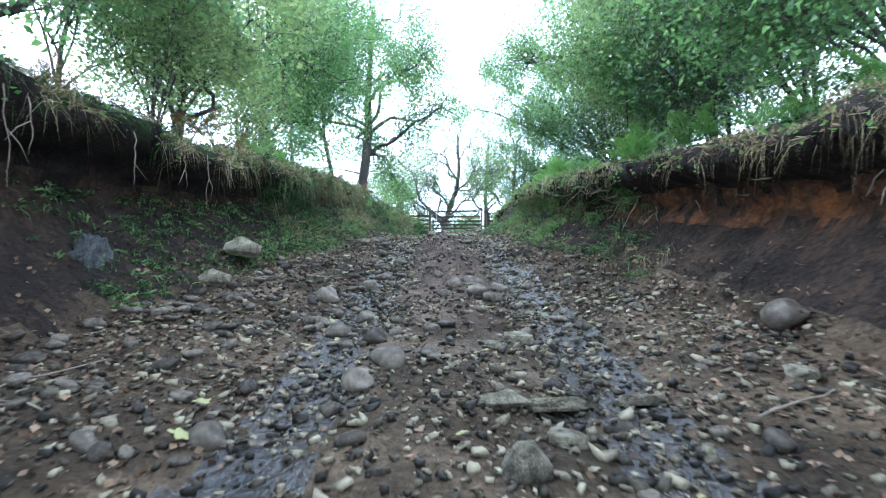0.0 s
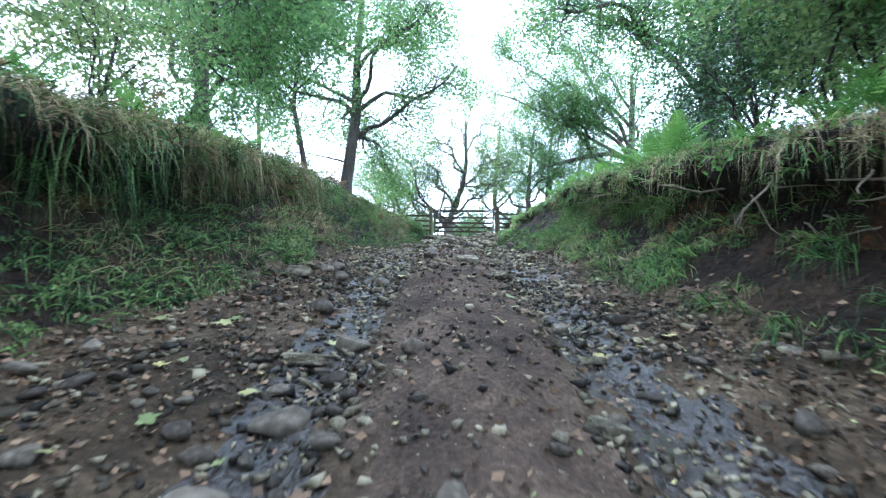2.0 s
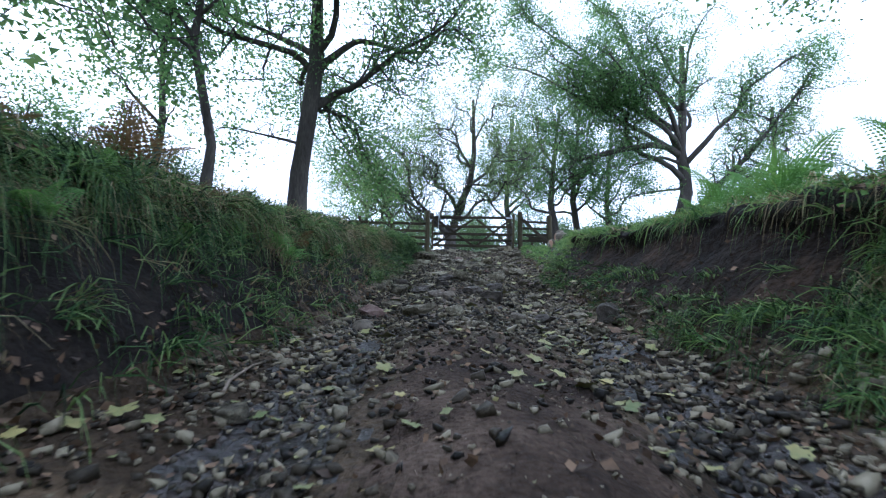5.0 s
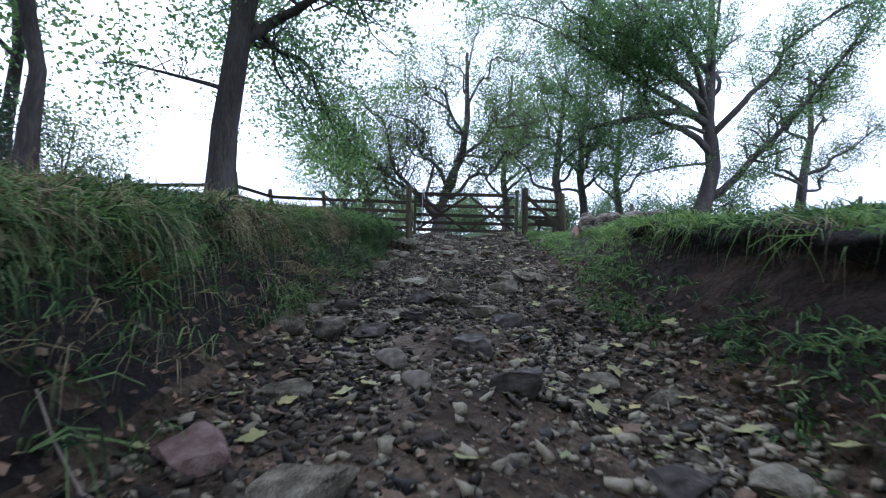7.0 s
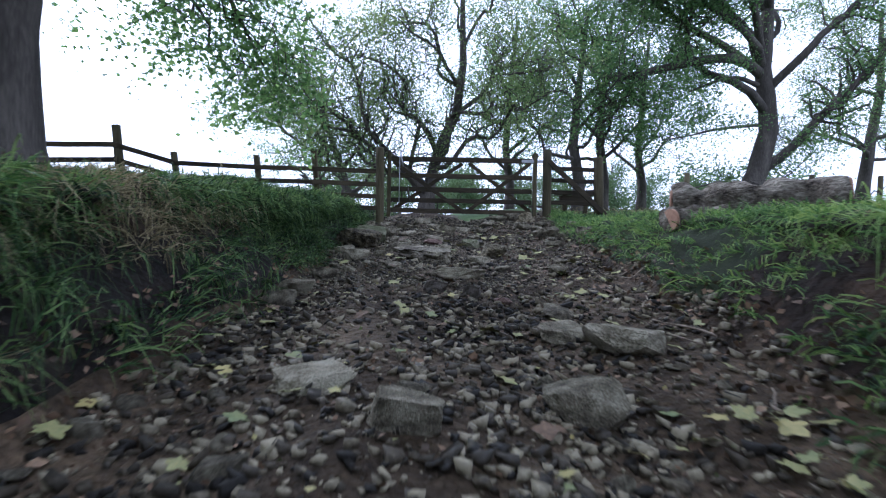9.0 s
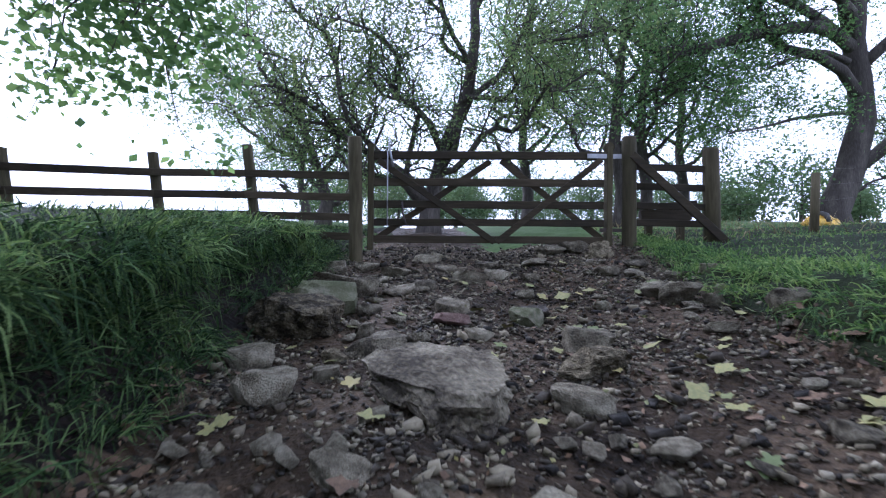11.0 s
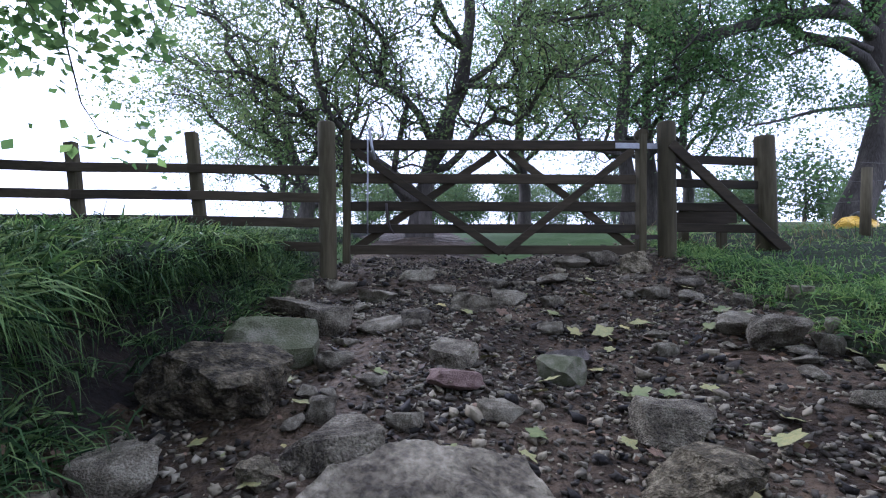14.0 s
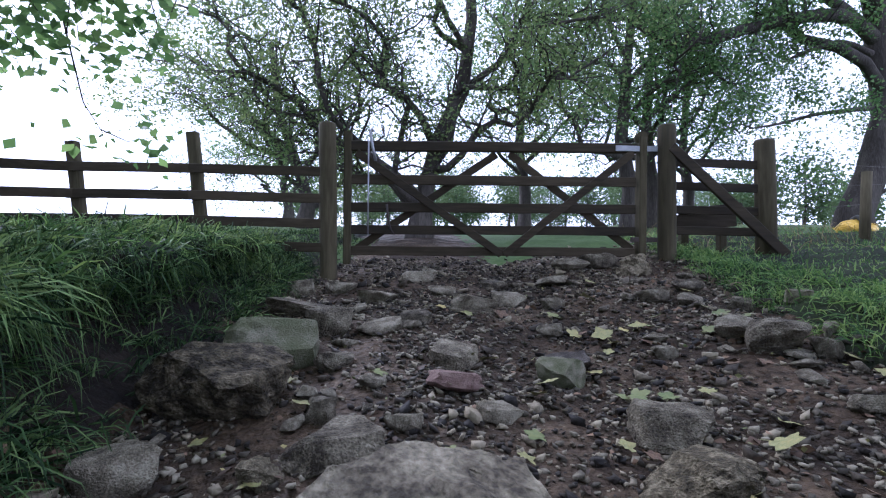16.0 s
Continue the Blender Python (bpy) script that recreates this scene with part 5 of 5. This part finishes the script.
def build_grass():
    rng = np.random.default_rng(14)
    green = lambda nm, b, L, w, d, lab: tagged(blades(nm, b[0], b[1], L, w, d, M_GRASS, rng), lab, "grass", kind="stuff")
    dry = lambda nm, b, L, w, d, lab: tagged(blades(nm, b[0], b[1], L, w, d, M_DRY, rng), lab, "grass", kind="stuff")
    # blades in the lit copy of the grass colour
    lit_blades = lambda nm, b, L, w, d, lab: tagged(blades(nm, b[0], b[1], L, w, d, M_LIT_GRASS, rng), lab, "grass", kind="stuff")
    patch = lambda y, k: 0.5 + 0.8 * noise.noise(Vector((y * 0.9, k * 4, 5.5)))
    green("bank_grass", tufts(1500, 12, rng, -1, (8.5, 30.4), (0.02, 1.0), lambda y, k: patch(y, k) * (0.5 if y > 13.5 and k < 0.35 else 0.9) * (0.4 if (y > 24.5 and k < 0.12) or (y < 13.5 and 0.4 < k < 0.77) else 1)), 0.33, 0.0045, 0.9, "long green grass hanging down the earth bank")
    dry("dry_bank_grass", tufts(900, 10, rng, -1, (8.5, 25), (0.12, 1.0), lambda y, k: (0.1 if y < 13.5 and 0.35 < k < 0.77 else 0.08 if y > 13.5 and k < 0.5 else 1) * 0.5 - 0.8 * noise.noise(Vector((y * 0.9, k * 4, 5.5)))), 0.33, 0.003, 1.0, "pale dry grass hanging down the earth bank")
    dry("lip_grass", tufts(560, 12, rng, -1, (0, 13.5), (0.78, 1.0), lambda y, k: np.interp(y, [0, 4, 5.5, 13], [0.7, 0.9, 1, 1]) * (0.05 if noise.noise(Vector((y * 2.4, 3.0, k))) < 0.06 else 1)), 0.36, 0.0042, 1.15, "straw-coloured grass hanging over the undercut lip")
    green("lip_grass", tufts(300, 10, rng, -1, (0, 10), (0.8, 1.0)), 0.35, 0.004, 1.2, "green grass along the undercut lip")
    green("moss_plants", tufts(700, 10, rng, -1, (4.5, 12), (0.0, 0.5), patch), 0.13, 0.008, 0.9, "low green plants and moss on the bank foot")
    lit_blades("lip_grass", tufts(600, 12, rng, 1, (8.5, 24), (0.8, 1.0)), 0.27, 0.0045, 1.0, "grass in a lit, lighter green hanging over the bank lip")
    dry("lip_grass", tufts(420, 12, rng, 1, (0, 23), (0.78, 1.0), lambda y, k: patch(y, k) * np.interp(y, [0, 6, 9, 14, 17], [1, 1, 1, 0.6, 0.15])), 0.3, 0.0032, 1.5, "straw-coloured grass hanging over the bank lip")
    lit_blades("bank_grass", tufts(900, 12, rng, -1, (9, 30), (0.72, 1.0), lambda y, k: patch(y, k) * np.interp(y, [9, 15, 20], [0.4, 0.6, 1])), 0.24, 0.004, 0.8, "grass coloured lighter for the light along the upper bank")
    tuss = lambda y, k: 0.05 if noise.noise(Vector((y * 1.8, k * 3, 2.5))) < 0.1 else 1
    green("bank_tussock", tufts(120, 40, rng, -1, (8.5, 21), (0.55, 0.98), tuss), 0.52, 0.004, 1.4, "long green tussocks hanging down the bank")
    dry("bank_tussock", tufts(90, 40, rng, -1, (6.5, 22), (0.6, 0.98), lambda y, k: tuss(y + 3.3, k)), 0.46, 0.0035, 1.4, "straw-coloured tussocks hanging down the bank")
    clump = lambda y, k: (0.06 if noise.noise(Vector((y * 2.2, k * 5, 9.5))) < 0.08 else 1) * np.interp(y, [6.5, 9.5, 12.5], [0.25, 0.5, 1])
    dry("bank_grass", tufts(70, 26, rng, 1, (6.0, 15), (0.04, 0.5), clump), 0.34, 0.0034, 1.3, "straw-coloured tufts on the bank foot")
    green("bank_grass", tufts(150, 22, rng, 1, (6.0, 16), (0.02, 0.4), clump), 0.36, 0.0038, 1.2, "dark green grass tufts on the bank foot")
    green("bank_grass", tufts(800, 14, rng, -1, (25.0, 30.2), (0.06, 1.0), lambda y, k: (0.4 + patch(y, k)) * (0.4 if k < 0.72 else 1)), 0.22, 0.0034, 0.9, "dense fine grass on the low bank beside the gate")
    lit_blades("bank_grass", tufts(420, 16, rng, 1, (7.5, 15.6), (0.05, 0.75), clump), 0.32, 0.0038, 1.1, "tufts of green grass on the bank foot")
    lit_blades("bank_grass", tufts(800, 12, rng, 1, (20.5, 31), (0.1, 1.0), lambda y, k: np.interp(y, [20.5, 23, 26], [0.25, 0.8, 1])), 0.17, 0.0038, 0.7, "short green grass on the low bank")
    green("bank_grass", tufts(260, 10, rng, 1, (16, 22), (0.0, 0.35), patch), 0.16, 0.006, 0.8, "low green plants on the bank foot")
    dry("crest_grass", meadow(3200, rng, -1, (1, 14), 1.6), 0.3, 0.004, 1.0, "thin pale grass on the crest")
    green("crest_grass", meadow(6000, rng, 1, (1, 15), 1.8), 0.3, 0.005, 0.9, "thin green grass on the crest")
    green("meadow_grass", meadow(12500, rng, -1, (14, 40), 5), 0.24, 0.005, 0.6, "green meadow grass above the bank")
    lit_blades("meadow_grass", meadow(18000, rng, 1, (15, 42), 7), 0.16, 0.005, 0.6, "green meadow grass above the bank")
    # lighter grass paints the light on the crest
    lit_blades("crest_grass", meadow(4500, rng, -1, (13, 30.5), 1.6), 0.22, 0.0045, 0.7, "crest grass with sunlight put into its lighter green")
    lit_blades("meadow_grass", meadow(7000, rng, 1, (25, 34), 4.5), 0.15, 0.0045, 0.6, "short turf in the lit, lighter green beside the gate")
    dry("meadow_grass", meadow(1000, rng, 1, (30, 42), 9), 0.4, 0.004, 0.4, "tall seeding grass along the fence")
    green("gate_grass", ([(x, y, land_z(x, y) - 0.02) for x, y in zip(rng.uniform(-2.4, -0.7, 2500), rng.uniform(30.3, 36, 2500))], [(rng.normal() * 0.4, rng.normal() * 0.4, 1) for _ in range(2500)]), 0.14, 0.005, 0.6, "short grass beyond the gate")


def frond(rng, L, mat):
    """One bracken frond as triangles: a stalk with tapering rows of leaflets."""
    V, F = [], []
    n, r = 15, 0.006
    line = [Vector((L * t * 0.86, 0, L * (0.62 * t - 0.52 * t * t))) for t in [0] + [0.18 + 0.82 * i / n for i in range(n)]]
    for i, p in enumerate(line):
        V += [tuple(p + Vector((0, r, 0))), tuple(p - Vector((0, r, 0)))]
        if i:
            k = 2 * i
            F += [(k - 2, k - 1, k + 1), (k - 2, k + 1, k)]
    for i in range(1, n + 1):
        p, t = line[i], 0.18 + 0.82 * (i - 1) / n
        w = L * 0.36 * (1 - t) ** 0.8 + 0.012
        for s in (-1, 1):
            prev = 2 * i + (0 if s > 0 else 1)
            for q in range(5):
                a, b = q / 5, (q + 1) / 5
                c0 = p + Vector((w * a * 0.45, s * w * a, -w * a * a * 0.25))
                c1 = p + Vector((w * b * 0.45, s * w * b, -w * b * b * 0.25))
                h = 0.42 * L / n * (1.15 - a)
                m = (c0 + c1) / 2
                k = len(V)
                V += [tuple(m + Vector((h, 0, 0.006))), tuple(c1), tuple(m - Vector((h, 0, 0.004)))]
                F += [(prev, k, k + 1), (prev, k + 1, k + 2)]
                prev = k + 1
    return tri_mesh("frond", np.array(V), np.array(F), mat)


def build_ferns():
    rng = np.random.default_rng(21)
    kinds = {}
    for mat, tag in ((M_FERN, "green"), (M_BROWN_FERN, "brown")):
        fr = [frond(rng, L, mat) for L in (0.6, 0.75, 0.9)]
        for j in range(3):
            root = thing("bracken", (0, 0, -30), "green bracken plant with arching fronds on the bank crest" if tag == "green" else "withered brown bracken plant on the bank crest", "fern", "bracken on the banks")
            for i in range(7):
                ob = part("frond", fr[(i + j) % 3], None, root)
                ob.matrix_basis = pose(0, 0, 0.02, rng.uniform(-15, 15), rng.uniform(-45, -12), i * 51 + rng.uniform(-20, 20))
            kinds[tag, j] = root
    first = set(kinds)
    spots = [(1, y, rng.uniform(0.86, 1.0), "green") for y in np.arange(2.6, 17.5, 0.42)] + [(-1, y, rng.uniform(0.88, 1.0), "brown" if rng.random() < 0.5 else "green") for y in np.arange(3.0, 16, 0.55)] + [(-1, y, rng.uniform(0.35, 0.7), "brown" if rng.random() < 0.45 else "green") for y in np.arange(12.6, 21.5, 0.6)]
    for side, y, k, tag in spots:
        p = bank_pt(side, y, k)
        off = rng.uniform(0, 0.9) if k > 0.8 else 0
        m = pose(p.x + side * off, y, p.z + rise_out(y, off) - 0.02, 0, -side * 12, rng.uniform(0, 360))
        key = (tag, int(rng.integers(3)))
        if key in first:
            kinds[key].matrix_basis = m @ Matrix.Scale(0.5, 4)
            first.discard(key)
        else:
            copy_thing(kinds[key], m @ Matrix.Scale(rng.uniform(1.1, 1.9) if k > 0.8 else rng.uniform(0.6, 1.0), 4))
    for key in first:
        p = bank_pt(1, 8.3, 0.95)
        kinds[key].matrix_basis = pose(p.x + 0.5, 8.3, p.z, 0, 0, 40)


def maple_leaf(seed, mat):
    """A lobed, slightly curled leaf on its stalk."""
    rng = np.random.default_rng(seed)
    V, n = [(0, 0, 0.015)], 20
    for i in range(n):
        a = 2 * math.pi * i / n
        lobe = 0.76 + 0.24 * math.cos(5 * a) + rng.normal() * 0.05
        r = 0.5 * lobe * (0.75 + 0.25 * math.cos(a)) + 0.08
        z = rng.normal() * 0.02 + 0.1 * r * math.sin(2 * a + seed) + 0.1 * r * r
        V.append((r * math.cos(a), r * math.sin(a), z))
    F = [(0, 1 + i, 1 + (i + 1) % n) for i in range(n)]
    k = len(V)
    V += [(-0.2, -0.012, 0), (-0.2, 0.012, 0), (-0.62, 0.05, 0.03), (-0.62, 0.03, 0.03)]
    F += [(k, k + 1, k + 2), (k, k + 2, k + 3)]
    return tri_mesh("fallen_leaf", np.array(V), np.array(F), mat)


def build_litter():
    rng = np.random.default_rng(33)
    pale = [maple_leaf(i, M_YLEAF) for i in range(5)]
    brown = [maple_leaf(i + 7, M_BLEAF) for i in range(4)]
    pts = scatter(90, rng, 2.0, 29.5, lambda x, y: 0.35 + 0.65 * min(1.0, abs(x) / 1.3)) + scatter(200, rng, 15.5, 29, lambda x, y: 0.15 + 0.85 * min(1.0, abs(x) / 1.2))
    for i, (x, y) in enumerate(pts):
        is_pale = rng.random() < (0.72 if y > 14 else 0.5)
        ob = new("fallen_leaf", (pale if is_pale else brown)[rng.integers(4)])
        s = rng.uniform(0.08, 0.17)
        ob.matrix_basis = pose(x, y, land_z(x, y) + rng.uniform(0.025, 0.05), rng.uniform(-22, 22), rng.uniform(-22, 22), rng.uniform(0, 360)) @ Matrix.Scale(s, 4)
        tagged(ob, "yellow-green fallen sycamore leaf on the lane" if is_pale else "brown curled fallen leaf on the lane", "leaf", "fallen leaves on the lane")
    V, F, k = [], [], 0
    shape = np.array([v.co for v in pale[0].vertices])
    tris = np.array([p.vertices[:] for p in pale[0].polygons])
    for x, y in scatter(340, rng, 4, 29, lambda x, y: 0.1 + 0.9 * min(1.0, (abs(x) / 1.3) ** 1.5)):
        turn = np.array(pose(x, y, land_z(x, y) + 0.03, rng.uniform(-20, 20), rng.uniform(-20, 20), rng.uniform(0, 360)) @ Matrix.Scale(rng.uniform(0.06, 0.14), 4))
        V.append(shape @ turn[:3, :3].T + turn[:3, 3])
        F.append(tris + k)
        k += len(shape)
    ob = new("fallen_leaves", tri_mesh("fallen_leaves", np.concatenate(V), np.concatenate(F), M_YLEAF))
    tagged(ob, "scattered yellow-green sycamore leaves along the lane sides", "leaves", kind="stuff")
    p = scatter(8500, rng, 1.0, 30, lambda x, y: min(1.0, 0.12 + 0.5 * max(0.0, abs(x) - 0.7)) * np.interp(y, [0, 5, 14, 16, 20, 30], [0.8, 1, 1, 0.6, 0.3, 0.2]))
    c = np.array([(x, y, land_z(x, y) + 0.015) for x, y in p])
    ob = new("leaf_litter", leaf_mesh("leaf_litter", c, 0.06, M_BLEAF, 0.7, rng))
    tagged(ob, "brown dead leaves littering the lane sides", "leaf litter", kind="stuff")
    c = []
    for _ in range(3800):
        side = -1 if rng.random() < 0.5 else 1
        y = rng.uniform(1.0, 27)
        k = abs(rng.normal()) * 0.16
        if k < 0.55:
            c.append(tuple(bank_pt(side, y, k) + Vector((-side * 0.02, 0, 0.02))))
    ob = new("leaf_litter", leaf_mesh("leaf_litter", np.array(c), 0.058, M_BLEAF, 0.5, rng))
    tagged(ob, "brown dead leaves caught on the bank foot", "leaf litter", kind="stuff")
    for mat, n, lab in ((M_BLEAF, 1200, "dead leaves lying on the bank crest"), (M_FERN, 1500, "small ivy and bramble leaves on the bank lip")):
        c = []
        for _ in range(n):
            side = -1 if rng.random() < 0.45 else 1
            q = bank_pt(side, rng.uniform(1.0, 15), rng.uniform(0.74, 1.0))
            c.append((q.x - side * 0.03, q.y, q.z + 0.02))
        ob = new("crest_litter", leaf_mesh("crest_litter", np.array(c), 0.07, mat, 0.4, rng))
        tagged(ob, lab, "leaf litter", kind="stuff")
    for mat, n, lab in ((M_BLEAF, 3000, "brown leaf scraps trodden into the stones"), (M_YLEAF, 800, "pale leaf scraps trodden into the stones")):
        p = scatter(n, rng, 1.2, 30, lambda x, y: 0.45 + 0.55 * rut(x))
        c = np.array([(x, y, land_z(x, y) + 0.022) for x, y in p])
        ob = new("leaf_scraps", leaf_mesh("leaf_scraps", c, 0.034, mat, 0.6, rng))
        tagged(ob, lab, "leaf litter", kind="stuff")


def build_roots():
    rng = np.random.default_rng(41)
    for i in range(11):
        y = rng.uniform(2.6, 7.2)
        p = bank_pt(-1, y, rng.uniform(0.74, 0.84)) + Vector((0.04, 0, 0))
        L = rng.uniform(0.35, 0.95)
        pts = [p]
        for s in range(7):
            pts.append(pts[-1] + Vector((rng.normal() * 0.012 + 0.004, rng.normal() * 0.02, -L / 7)))
        root = thing("hanging_root", tuple(p), "pale thin root hanging from the undercut bank", "root", "roots in the banks")
        part("stem", tube([q - p for q in pts], [0.0065 - 0.0006 * s for s in range(8)], 5), M_ROOT, root)
        q = pts[3] - p
        part("rootlet", tube([q, q + Vector((0.02, rng.normal() * 0.1, -0.1)), q + Vector((0.03, rng.normal() * 0.15, -0.24))], [0.005, 0.004, 0.002], 4), M_ROOT, root)
    for i in range(44):
        y = rng.uniform(3.2, 12.0) if i % 2 else rng.uniform(7.2, 10.2)
        p = bank_pt(1, y, rng.uniform(0.45, 0.72)) + Vector((0.05, 0, 0))
        L = rng.uniform(0.25, 0.75)
        d = Vector((-0.4, -0.6 + rng.normal() * 0.8, rng.normal() * 0.2 - 0.12)).normalized()
        pts = [p]
        for s in range(5):
            d = (d + Vector(rng.normal(size=3)) * 0.22 + Vector((0, 0, -0.06))).normalized()
            pts.append(pts[-1] + d * L / 5)
        root = thing("bank_root", tuple(p), "bare woody root sticking out of the earth bank", "root", "roots in the banks")
        part("stem", tube([q - p for q in pts], [0.013 - 0.0018 * s for s in range(6)], 6), M_ROOT, root)


def build_water():
    """Thin water lying in the ruts, broken by the bed's bumps."""
    for x0, y0, y1, lab in ((1.0, 2.5, 16.5, "thin trickle of water in the stony rut"),):
        V, F = [], []
        ys = np.arange(y0, y1, 0.12)
        for j, y in enumerate(ys):
            w = 0.13 + 0.1 * noise.noise(Vector((y * 0.9, x0, 0)))
            x = x0 + 0.12 * noise.noise(Vector((y * 0.5, x0 * 3, 1)))
            z = lane_z(y) + lane_shape(x, y) - 0.014 + 0.012 * noise.noise(Vector((y * 1.5, 0, x0)))
            V += [(x - w, y, z), (x, y, z + 0.001), (x + w, y, z)]
            if j:
                k = 3 * j
                F += [(k - 3, k - 2, k + 1, k), (k - 2, k - 1, k + 2, k + 1)]
        ob = new("water", mesh_of("water", V, F, M_WATER, smooth=True))
        tagged(ob, lab, "water", kind="structure")


def build_sticks():
    rng = np.random.default_rng(61)
    for i in range(26):
        y = rng.uniform(2.2, 26)
        side = -1 if rng.random() < 0.5 else 1
        x = (toe_l(y) + rng.uniform(0.0, 0.7)) if side < 0 else (toe_r(y) - rng.uniform(0.0, 0.7))
        a, L = rng.uniform(0, 6.28), rng.uniform(0.25, 0.7)
        d = Vector((math.cos(a), math.sin(a), 0)) * L
        pts = []
        for k in range(6):
            q = d * (k / 5 - 0.5) + Vector((rng.normal() * 0.012, rng.normal() * 0.012, 0))
            pts.append((q.x, q.y, land_z(x + q.x, y + q.y) + 0.03))
        ob = thing("stick", (x, y, 0), "thin fallen stick lying on the leaf litter", "stick", "sticks on the lane")
        r = rng.uniform(0.004, 0.011)
        part("twig", tube(pts, [r * (1 - 0.1 * k) for k in range(6)], 5), M_ROOT, ob)


build_sticks()
build_stones()
build_gravel()
build_grass()
build_ferns()
build_litter()
build_roots()
build_water()
